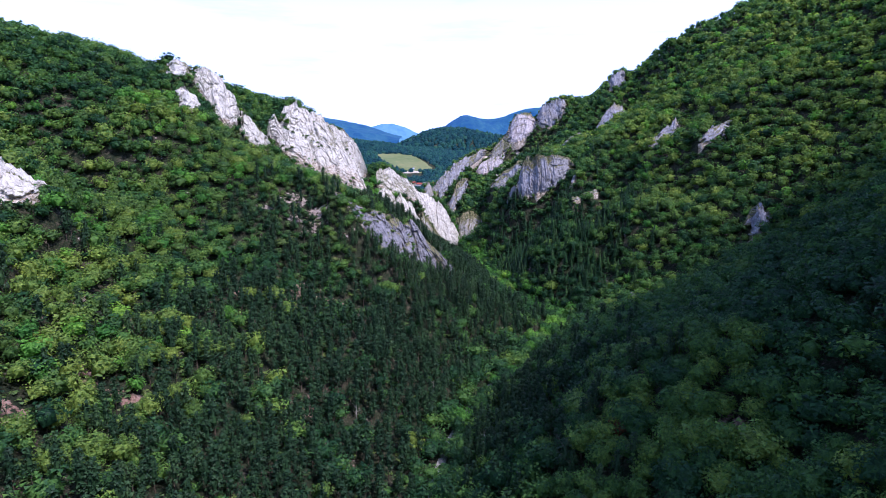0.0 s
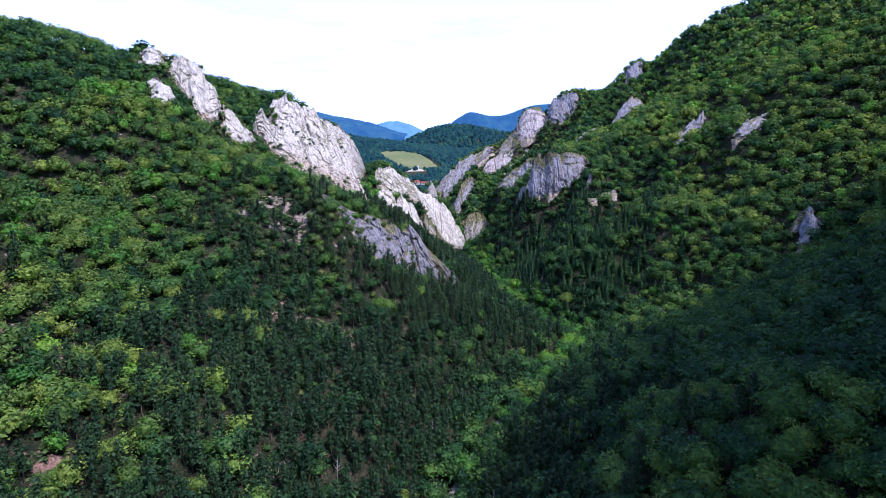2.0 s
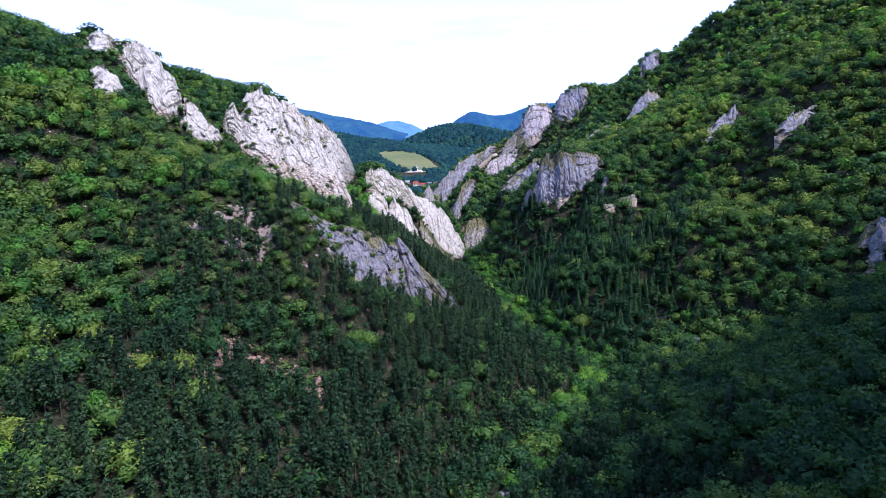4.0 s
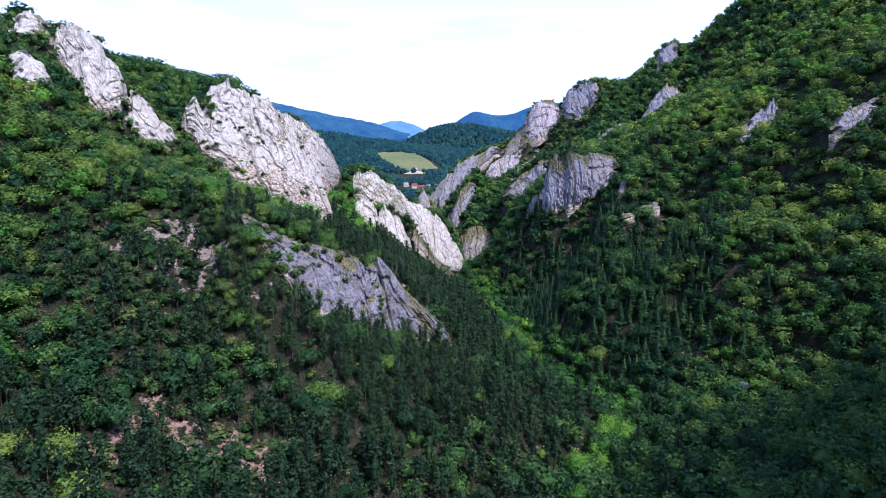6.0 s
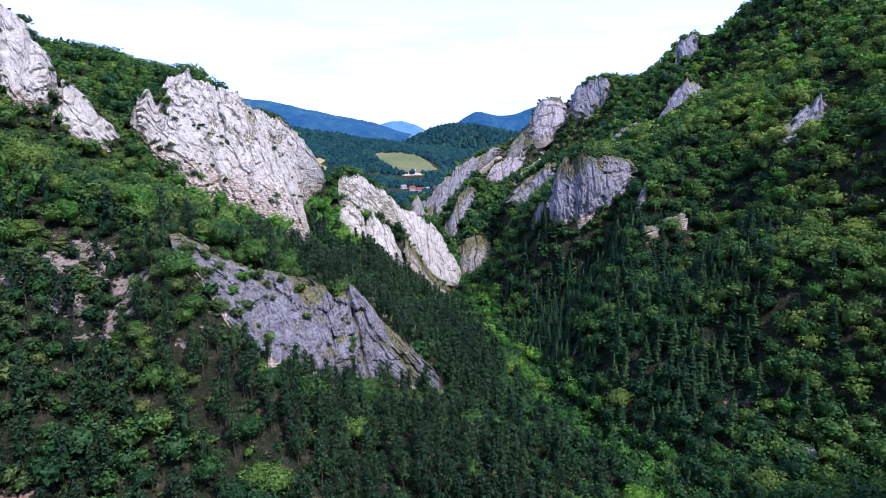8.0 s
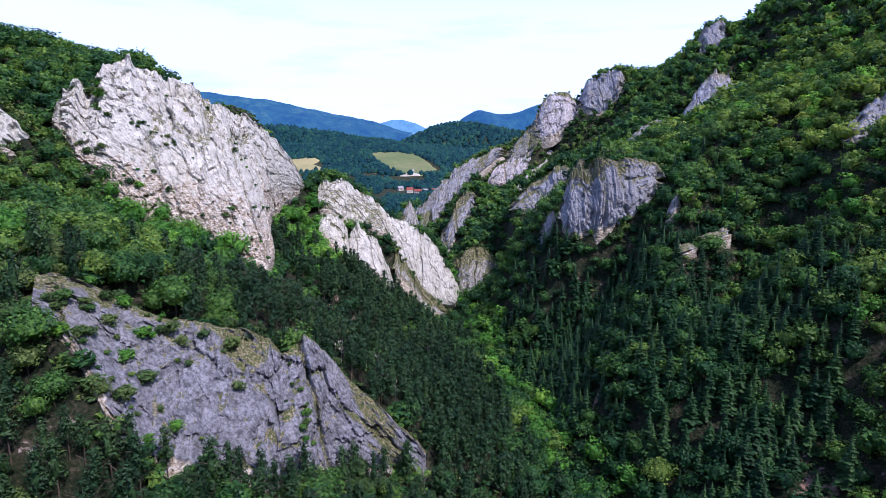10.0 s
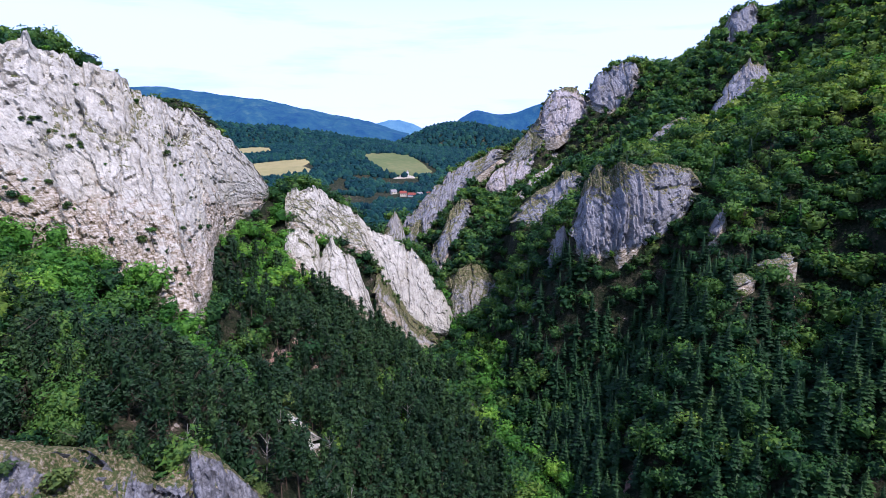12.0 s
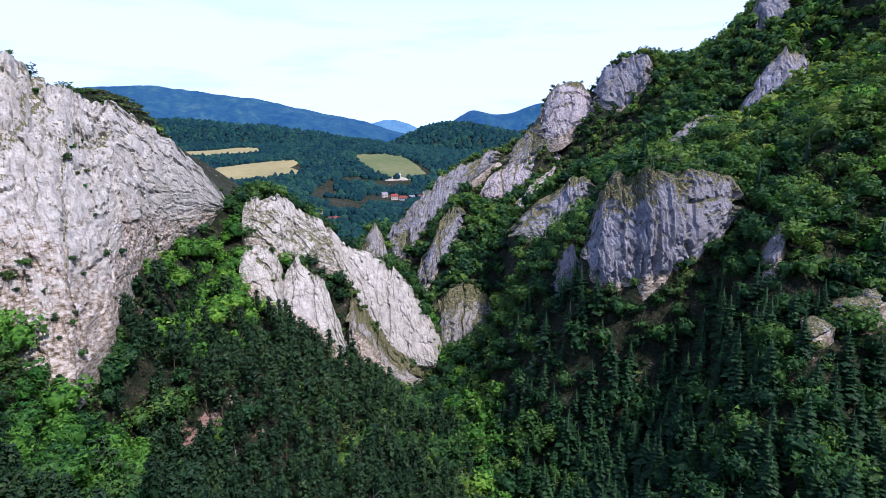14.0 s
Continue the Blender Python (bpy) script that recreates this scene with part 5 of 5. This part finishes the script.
# single trees: an empty with trunk and crown
shared = {}
for s in SINGLE:
    st = STEM_OF[s]
    for i, (v, f, n) in enumerate(SETS[s][0]):
        shared[s, i] = mesh_from("crown", v, f, [MATS[s]], False, None, {"mass": n})
    for i, (v, f, n) in enumerate(STEMS[st]):
        shared[s, "stem", i] = mesh_from("trunk", v, f, [M_BARK])
for k in sorted(single_set):
    s, x, y, z, wide, tall, turn, tint = TREES[k]
    root = new(NAMES[s][0])
    root.empty_display_size = 0.5
    root.matrix_basis = Matrix.LocRotScale((x, y, z), Euler((0, 0, turn)), (wide, wide, tall))
    tagged(root, NAMES[s][1], "tree", group=NAMES[s][0].replace("_", " ") + "s")
    part("trunk", shared[s, "stem", k % len(STEMS[STEM_OF[s]])], root)
    part("crown", shared[s, k % len(SETS[s][0])], root)


# one tree that has turned rusty among the green
M_RUST = foliage("rusty_leaf", [(0.1, (0.09, 0.035, 0.02)), (0.6, (0.19, 0.075, 0.035)), (1.0, (0.28, 0.13, 0.05))], 0.3)
root = new("rusty_tree")
root.matrix_basis = Matrix.LocRotScale((50, 154, float(height(np.array([50.0]), np.array([154.0]))[0]) - 0.3), Euler((0, 0, 1.0)), (6.0, 6.0, 8.5))
tagged(root, "small broadleaf tree with rusty brown leaves", "tree")
part("trunk", shared["broad", "stem", 1], root)
part("crown", mesh_from("crown", BROAD[0][2][0], BROAD[0][2][1], [M_RUST], False, None, {"mass": BROAD[0][2][2]}), root)


def merge(items, templates, thin=None):
    """Many trees joined into one mesh: corners, faces, tone, and which faces are bark."""
    vs, fs, tn, mi, ns, base = [], [], [], [], [], 0
    for n, (s, x, y, z, wide, tall, turn, tint) in enumerate(items):
        v, f, q_ = templates[n % len(templates)]
        if thin is not None:
            q_ = np.concatenate([q_, thin[2]])
            v, f, m = np.concatenate([v, thin[0]]), np.concatenate([f, thin[1] + len(v)]), np.concatenate([np.zeros(len(f), int), np.ones(len(thin[1]), int)])
        else:
            m = np.zeros(len(f), int)
        c, q = math.cos(turn), math.sin(turn)
        w = np.stack([(v[:, 0] * c - v[:, 1] * q) * wide + x, (v[:, 0] * q + v[:, 1] * c) * wide + y, v[:, 2] * tall + z], 1)
        vs.append(w), fs.append(f + base), tn.append(np.full(len(v), tint)), mi.append(m)
        ns.append(np.stack([q_[:, 0] * c - q_[:, 1] * q, q_[:, 0] * q + q_[:, 1] * c, q_[:, 2]], 1))
        base += len(v)
    return vs, fs, tn, mi, base, ns


for s in SINGLE:
    rest = [(dist[k] if visible[k] else 999, t) for k, t in enumerate(TREES) if t[0] == s and k not in single_set]
    if not rest:
        continue
    first = 185 if s not in ("under", "herb") else 0
    a = merge([t for d, t in rest if d < first], SETS[s].get(1, SETS[s][2]), THIN["pine"] if s == "pine" else None)
    b = merge([t for d, t in rest if first <= d < (300 if s not in ("under", "herb") else 190)], SETS[s][2])
    c = merge([t for d, t in rest if d >= (300 if s not in ("under", "herb") else 190)], SETS[s].get(3, SETS[s][2]))
    v = np.concatenate(a[0] + b[0] + c[0])
    f = np.concatenate(a[1] + [q + a[4] for q in b[1]] + [q + a[4] + b[4] for q in c[1]])
    me = mesh_from(NAMES[s][0] + "_wood", v, f, [MATS[s], M_BARK], False, np.concatenate(a[3] + b[3] + c[3]), {"tint": np.concatenate(a[2] + b[2] + c[2]), "own": np.ones(len(v)), "mass": np.concatenate(a[5] + b[5] + c[5])})
    tagged(new(NAMES[s][0] + ("_wood" if s not in ("under", "herb") else ""), me), (NAMES[s][1] if s in ("under", "herb") else "dense wood of " + NAMES[s][1]), "woodland", kind="stuff")

# ---------- shrubs rooted in the ledges and cracks of the rock ----------
SHRUB_COUNT = {"tower_left": 6, "peak": 34, "peak_ridge": 22, "lower_tower": 4, "great": 50, "fin": 34, "fin_front": 12, "fin_rib": 16, "fin_foot": 26, "slab": 44, "buttress": 34, "lower_buttress": 8,
               "shoulder": 18, "knob": 70, "gate": 24, "gate_rib": 18, "high_band": 22, "band_foot": 8, "high_tower": 16, "skyline_band": 18, "upper_rib": 8, "upper_face": 18, "side_rock": 10, "gully_rock": 10, "slope_rock": 8}
_rng = np.random.default_rng(21)
SHRUBS = [broad_crown(_rng, 210, 0.115, 12) for _ in range(5)]
shrub_meshes = [mesh_from("shrub", v * (1, 1, 0.85) - (0, 0, 0.14), f, [m], False, None, {"mass": n}) for (v, f, n), m in zip(SHRUBS, (M_SCRUB, M_SCRUB, M_SCRUB, M_BROAD, M_BRIGHT))]
SHRUB_SPOTS = []


def shrub(p, size, label):
    SHRUB_SPOTS.append((int(_rng.integers(0, 5)), tuple(float(q) for q in p), size, size * _rng.uniform(0.8, 1.15), _rng.uniform(0, 6.28), label))


for name, n in SHRUB_COUNT.items():
    n = int(n * 0.66)
    V, out, nv = cliffs[name]
    nu = V.shape[0]
    lo = int(nv * 0.22)
    # the flattest of many tries hold the most soil
    i, j = _rng.integers(3, nu - 3, n * 14), _rng.integers(lo, nv + 4, n * 14)
    step_out = np.einsum("ij,ij->i", V[i, np.minimum(j + 2, V.shape[1] - 1)] - V[i, j - 2], -out[i])
    rise = V[i, np.minimum(j + 2, V.shape[1] - 1), 2] - V[i, j - 2, 2]
    flat = step_out / np.maximum(np.abs(rise), 0.2) + _rng.uniform(0, 0.9, len(i))
    for k in np.argsort(-flat)[:n]:
        p = V[i[k], j[k]]
        size = 0.8 + 3.2 * _rng.random() ** 1.8
        shrub(p, size, "small green shrub rooted in a rock ledge")

# a wooded cleft between the great cliff's outer pillar and its main face, and a grassy shelf beside it
def bushes(name, n, u, v, least, more, label):
    """Bushes on a stretch of a rock wall, by shares of its length and height."""
    V, out, nv = cliffs[name]
    for k in range(n):
        s = _rng.random()
        i = int(V.shape[0] * min(0.98, max(0.02, u[0] + (u[1] - u[0]) * s + _rng.normal(0, u[2]))))
        j = int(nv * min(1.0, max(0.2, v[0] + (v[1] - v[0]) * s + _rng.normal(0, v[2]))))
        size = least + more * _rng.random() ** 1.5
        shrub(V[i, j], size, label)


bushes("great", 16, (0.14, 0.22, 0.012), (0.98, 0.66, 0.04), 2.2, 3.2, "dense green bush in a cleft of the cliff")
bushes("great", 14, (0.26, 0.40, 0.01), (0.66, 0.60, 0.015), 1.2, 2.0, "low bush on a grassy shelf of the cliff")
bushes("great", 10, (0.60, 0.66, 0.008), (0.98, 0.55, 0.03), 1.0, 1.6, "small bush in a crack of the cliff")
bushes("slab", 46, (0.02, 0.36, 0.04), (0.65, 0.55, 0.28), 1.4, 3.4, "olive-green bush among loose stones on the slab")
bushes("slab", 12, (0.56, 0.62, 0.01), (0.95, 0.35, 0.05), 1.0, 2.0, "small bush in the cleft of the slab")
# scattered bushes on the scree at the great cliff's foot
V, out, nv = cliffs["great"]
for k in range(54):
    p = V[int(_rng.integers(10, int(V.shape[0] * 0.72))), int(nv * _rng.uniform(0.2, 0.46))]
    size = 1.2 + 3.0 * _rng.random() ** 1.6
    shrub(p, size, "low bush growing in the scree below the cliff")

SHRUB_SPOTS.sort(key=lambda q: q[1][1])
for kind, p, wide, tall, turn, label in SHRUB_SPOTS[:290]:
    ob = new("shrub", shrub_meshes[kind])
    ob.matrix_basis = Matrix.LocRotScale(p, Euler((0, 0, turn)), (wide, wide, tall))
    tagged(ob, label, "shrub", group="shrubs on the rocks")
far = merge([("shrub", p[0], p[1], p[2] - 0.14 * tall, wide, tall, turn, (kind + 1) / 6) for kind, p, wide, tall, turn, label in SHRUB_SPOTS[290:]], SHRUBS)
v = np.concatenate(far[0])
me = mesh_from("shrub_growth", v, np.concatenate(far[1]), [M_SCRUB], False, None, {"tint": np.concatenate(far[2]), "own": np.ones(len(v)), "mass": np.concatenate(far[5])})
tagged(new("shrub_growth", me), "small shrubs on the ledges of the far rocks", "shrubs", kind="stuff")

# ---------- dead trees standing bare among the pines ----------
M_DEAD = earthy("bleached_wood", [(0.3, (0.20, 0.18, 0.16)), (0.7, (0.42, 0.40, 0.37))], 2.0)
_rng = np.random.default_rng(33)
SNAGS = [mesh_from("dead_tree", *stem(_rng, 0.95, 0.011, 9, 5)[:2], [M_DEAD]) for _ in range(3)]
for k in range(34):
    zone = PINE_ZONE[(3, 5, 6, 2)[k % 4]]
    x, y = zone[0] + zone[2] * _rng.uniform(-0.8, 0.8), zone[1] + zone[3] * _rng.uniform(-0.8, 0.8)
    if blocked(np.array([x]), np.array([y]), 1)[0] or abs(x - vx(y)) < 12:
        continue
    tall = _rng.uniform(8, 13)
    ob = new("dead_tree", SNAGS[k % 3])
    ob.matrix_basis = Matrix.LocRotScale((x, y, float(height(np.array([x]), np.array([y]))[0]) - 0.2), Euler((_rng.normal(0, 0.06), _rng.normal(0, 0.06), _rng.uniform(0, 6.28))), (tall * 0.8, tall * 0.8, tall))
    tagged(ob, "bleached bare dead tree among living pines", "tree", group="dead trees")

# ---------- valley road ----------
def ribbon(line, half, lift):
    d = np.gradient(line, axis=0)
    n = np.stack([-d[:, 1], d[:, 0]], 1)
    n /= np.linalg.norm(n, axis=1)[:, None]
    L, R = line[:, :2] + n * half, line[:, :2] - n * half
    zl, zr = height(L[:, 0], L[:, 1]), height(R[:, 0], R[:, 1])
    z = np.maximum(zl, zr) + lift
    top = np.stack([np.column_stack([L, z]), np.column_stack([R, z])], 1)
    low = top - (0, 0, 1.5)
    ring = np.concatenate([top, low[:, ::-1]], 1)
    n4 = len(line)
    i = np.arange(n4 - 1)[:, None] * 4 + np.arange(4)[None, :]
    j = np.arange(n4 - 1)[:, None] * 4 + (np.arange(4)[None, :] + 1) % 4
    return ring.reshape(-1, 3), np.stack([i, j, j + 4, i + 4], 2).reshape(-1, 4)


v, f = ribbon(road_line, 1.7, 0.25)
tagged(new("road", mesh_from("road", v, f, [M_ROAD])), "narrow pale gravel road along the valley floor", "road", kind="structure")

# ---------- the open country beyond the gorge ----------
def field(name, mat, cx, cy, rx, ry, turn, label, seed):
    n, rings = 40, 9
    pts = [(0.0, 0.0)]
    for r in range(1, rings + 1):
        for k in range(n):
            a = 2 * math.pi * k / n
            w = (1 + 0.34 * float(vnoise(math.cos(a) * 1.3 + seed, math.sin(a) * 1.3, 0.5, seed)) + 0.10 * float(vnoise(math.cos(a) * 5 + seed, math.sin(a) * 5, 2.5, seed))) * r / rings
            sq = 1 / max(abs(math.cos(a)), abs(math.sin(a))) ** 0.8
            pts.append((w * sq * math.cos(a), w * sq * math.sin(a)))
    p = np.array(pts) * (rx, ry)
    c, s = math.cos(radians(turn)), math.sin(radians(turn))
    x, y = p[:, 0] * c - p[:, 1] * s + cx, p[:, 0] * s + p[:, 1] * c + cy
    z = height(x, y) + 2.0
    z[-n:] -= 4
    faces = [[0, 1 + k, 1 + (k + 1) % n] for k in range(n)]
    for r in range(rings - 1):
        for k in range(n):
            a, b = 1 + r * n + k, 1 + r * n + (k + 1) % n
            faces += [[a, a + n, b + n], [a, b + n, b]]
    tagged(new(name, mesh_from(name, np.column_stack([x, y, z]), np.array(faces), [mat], True)), label, "field", kind="structure")
    return (cx, cy, max(rx, ry), min(rx, ry))


FIELDS = [("meadow", M_MEADOW, -95, 1480, 60, 112, 28, "sloping green hay meadow below wooded hills", 2), ("mown_field", M_STUBBLE, -330, 1385, 92, 95, 22, "mown yellow field at the edge of a wood", 4),
          ("mown_field", M_STUBBLE, -510, 1655, 105, 75, 18, "pale tan stubble field on the hill", 6)]
for args in FIELDS:
    field(*args)


def far_woods():
    """Woods on the hills beyond: small lumpy crowns, too far to tell apart."""
    rng = np.random.default_rng(12)
    vs, fs, tn, ms, base = [], [], [], [], 0
    ico = icosphere(1)
    for step, lo, hi in ((8.0, (-420, 850), (330, 1330)), (9.6, (-800, 1330), (330, 1900)), (14, (-1200, 1900), (500, 2450))):
        x, y = plot(step, lo, hi, int(step))
        clear = np.zeros(len(x), bool)
        for n_, m_, cx, cy, rx, ry, turn, l_, s_ in FIELDS:
            c, s = math.cos(radians(turn)), math.sin(radians(turn))
            dx, dy = (x - cx) * c + (y - cy) * s, -(x - cx) * s + (y - cy) * c
            clear |= (np.abs(dx / rx) ** 3 + np.abs(dy / ry) ** 3) < 0.8
        open_land = (np.abs(x + 80) < 110) & (y > 1040) & (y < 1370) & (vnoise(x / 30, y / 30, 0, 9) > -0.05)
        ok = ~clear & ~open_land & ~((x < -150) & (y < 980)) & ~((x > 40) & (y > 1300) & (y < 2000) & (x > 40 + (y - 1300) * 0.25))
        x, y = x[ok], y[ok]
        z = height(x, y)
        v0, f0 = ico
        for k in range(len(x)):
            w, h = step * rng.uniform(0.46, 0.70), step * rng.uniform(0.5, 0.8)
            v = v0 * (1 + 0.25 * rng.normal(0, 1, (len(v0), 1)).clip(-1, 1))
            vs.append(v * (w, w, h) + (x[k], y[k], z[k] + h * 0.45))
            fs.append(f0 + base)
            ms.append(v0 * 0.8 + (0, 0, 0.6))
            tn.append(np.full(len(v0), rng.random()))
            base += len(v0)
    v = np.concatenate(vs)
    me = mesh_from("distant_wood", v, np.concatenate(fs), [M_FAR_HAZE], False, None, {"tint": np.concatenate(tn), "own": np.ones(len(v)), "mass": np.concatenate(ms)})
    tagged(new("distant_wood", me), "dark mixed woods on the hills beyond the gorge, blued for haze", "woodland", kind="stuff")


# leaf colours pushed towards blue to paint in the distant haze
M_FAR_HAZE = foliage("haze_blue_leaf", [(0.05, (0.004, 0.022, 0.030)), (0.5, (0.008, 0.036, 0.038)), (1.0, (0.022, 0.070, 0.044))], 0.0, 0.05)
far_woods()


def backdrop_ridge(name, y0, profile, mat, label, depth=500):
    """A far mountain: a crest line with a long wooded slope towards the valley."""
    n, rows = 260, 30
    xs = np.linspace(profile[0][0], profile[-1][0], n)
    top = np.interp(xs, [p[0] for p in profile], [p[1] for p in profile])
    k = np.ones(9) / 9
    top = np.convolve(np.pad(top, 4, mode="edge"), k, "valid") + 6 * fbm(xs / 130, 0.0, y0 / 99.0, 4, 0.6, 3)
    V = []
    for r in range(rows):
        s = r / (rows - 1)
        yy = y0 - depth * s + 60 * vnoise(xs / 300, s * 4, 0.0, 8)
        zz = 20 + (top - 20) * (1 - s) ** 0.8 + 42 * fbm(xs / 240, s * 3.0, y0 / 77, 5, 0.55, 4) * math.sin(math.pi * min(1, s * 1.2 + 0.01))
        V.append(np.stack([xs, yy, zz], 1))
    V = np.stack(V, 1)
    ob = new(name, mesh_from(name, V.reshape(-1, 3), grid_faces(n, rows), [mat], True))
    return tagged(ob, label, "mountains", kind="structure")


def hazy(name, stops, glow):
    """Woods and clearings; kilometres of bluish air are painted in by colour and glow."""
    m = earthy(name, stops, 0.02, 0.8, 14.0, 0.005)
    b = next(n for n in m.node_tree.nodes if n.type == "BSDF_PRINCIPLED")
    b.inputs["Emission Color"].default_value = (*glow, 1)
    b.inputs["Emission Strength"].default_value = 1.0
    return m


# ---------- the hamlet in the basin ----------
def plain(name, colour, rough=0.8):
    return earthy(name, [(0.3, tuple(c * 0.8 for c in colour)), (0.7, colour)], 0.6, 0.1, 0.05, 0.1, rough)


M_WALL, M_CREAM = plain("white_plaster", (0.74, 0.72, 0.68)), plain("cream_plaster", (0.62, 0.55, 0.44))
M_TILE, M_GREYTILE = plain("red_tiles", (0.27, 0.075, 0.055)), plain("grey_tiles", (0.30, 0.28, 0.28))
M_PANE = plain("dark_window", (0.03, 0.035, 0.045), 0.2)


def box(lo, hi):
    v = np.array([(x, y, z) for x in (lo[0], hi[0]) for y in (lo[1], hi[1]) for z in (lo[2], hi[2])], float)
    f = np.array([(0, 1, 3, 2), (4, 6, 7, 5), (0, 4, 5, 1), (2, 3, 7, 6), (0, 2, 6, 4), (1, 5, 7, 3)])
    return v, f


def house(x, y, turn, wide, deep, tall, roof_mat, wall_mat, label):
    root = new("house")
    root.matrix_basis = pose(x, y, float(height(np.array([x]), np.array([y]))[0]) - 0.3, 0, 0, turn)
    tagged(root, label, "house", group="houses of the hamlet")
    part("wall", mesh_from("wall", *box((-wide / 2, -deep / 2, 0), (wide / 2, deep / 2, tall)), [wall_mat]), root)
    w, d, h, e = wide / 2 + 0.5, deep / 2 + 0.5, tall + deep * 0.42, 0.35
    v = np.array([(-w, -d, tall - e), (w, -d, tall - e), (w, d, tall - e), (-w, d, tall - e), (-w, 0, h), (w, 0, h)])
    f = [(0, 1, 5), (0, 5, 4), (2, 3, 4), (2, 4, 5), (0, 4, 3), (1, 2, 5), (0, 3, 2), (0, 2, 1)]
    roof = part("roof", mesh_from("roof", v, np.array(f), [roof_mat]), root)
    part("chimney", mesh_from("chimney", *box((wide * 0.2, -0.4, h - 1.6), (wide * 0.2 + 0.8, 0.4, h + 0.9)), [M_GREYTILE]), roof)
    for k in (-1, 0, 1):
        part("window", mesh_from("window", *box((k * wide * 0.3 - 0.55, -deep / 2 - 0.06, tall * 0.4), (k * wide * 0.3 + 0.55, -deep / 2 + 0.05, tall * 0.4 + 1.4)), [M_PANE]), root)
    return root


house(-62, 1200, 8, 10, 8, 5.5, M_TILE, M_CREAM, "cream house with a red tiled gable roof")
house(-48, 1192, -12, 11, 7, 3.6, M_TILE, M_WALL, "low white house with a red tiled roof")
house(-36, 1196, 4, 8, 6, 3.8, M_GREYTILE, M_WALL, "low white house with a grey roof")
house(-24, 1202, 20, 8, 6, 4.0, M_TILE, M_WALL, "small white house among trees")
house(-80, 1226, 30, 9, 7, 4.6, M_GREYTILE, M_CREAM, "cream house with a grey roof beside trees")
house(10, 1388, 10, 12, 8, 4.2, M_GREYTILE, M_WALL, "long white house below the hill")
house(-104, 960, 14, 14, 8, 3.4, M_TILE, M_CREAM, "long low house with a weathered red roof")
house(-122, 968, 14, 10, 7, 3.2, M_GREYTILE, M_CREAM, "low house with a grey roof by the road")


def chapel_tower(x, y):
    root = new("chapel_tower")
    root.matrix_basis = pose(x, y, float(height(np.array([x]), np.array([y]))[0]), 0, 0, 12)
    tagged(root, "slim white tower on a pale cleared terrace", "tower")
    part("shaft", mesh_from("shaft", *box((-1.7, -1.7, -1), (1.7, 1.7, 9)), [M_WALL]), root)
    v = np.array([(-2, -2, 9), (2, -2, 9), (2, 2, 9), (-2, 2, 9), (0, 0, 12.5)])
    part("spire", mesh_from("spire", v, np.array([(0, 1, 4), (1, 2, 4), (2, 3, 4), (3, 0, 4)]), [M_GREYTILE]), root)


chapel_tower(-70, 1383)
field("terrace", M_SCREE, -74, 1378, 20, 9, 5, "pale cleared terrace of gravel", 9)

# haze is mixed into these base colours and added as blue emission
M_BLUE = hazy("haze_blue_hills", [(0.35, (0.008, 0.03, 0.04)), (0.55, (0.02, 0.06, 0.05)), (0.75, (0.07, 0.12, 0.07))], (0.006, 0.045, 0.17))
M_PALE = hazy("haze_pale_hills", [(0.35, (0.04, 0.08, 0.09)), (0.65, (0.08, 0.14, 0.12))], (0.05, 0.16, 0.36))
backdrop_ridge("backdrop", 4300, [(-3900, 400), (-3000, 455), (-2517, 490), (-1967, 508), (-1535, 443), (-1139, 392), (-872, 323), (-600, 280), (-300, 190)], M_BLUE, "long wooded mountain tinted blue for haze", 900)
backdrop_ridge("backdrop", 4640, [(-900, 200), (-600, 262), (-480, 292), (-400, 298), (-330, 275), (-230, 225), (-60, 160)], M_PALE, "peak on the skyline, tinted pale blue for haze", 300)
backdrop_ridge("backdrop", 4600, [(-60, 190), (20, 285), (90, 320), (166, 362), (230, 345), (330, 318), (420, 325), (590, 390), (900, 430), (2400, 380)], M_BLUE, "wooded peak on the skyline, tinted blue for haze", 600)
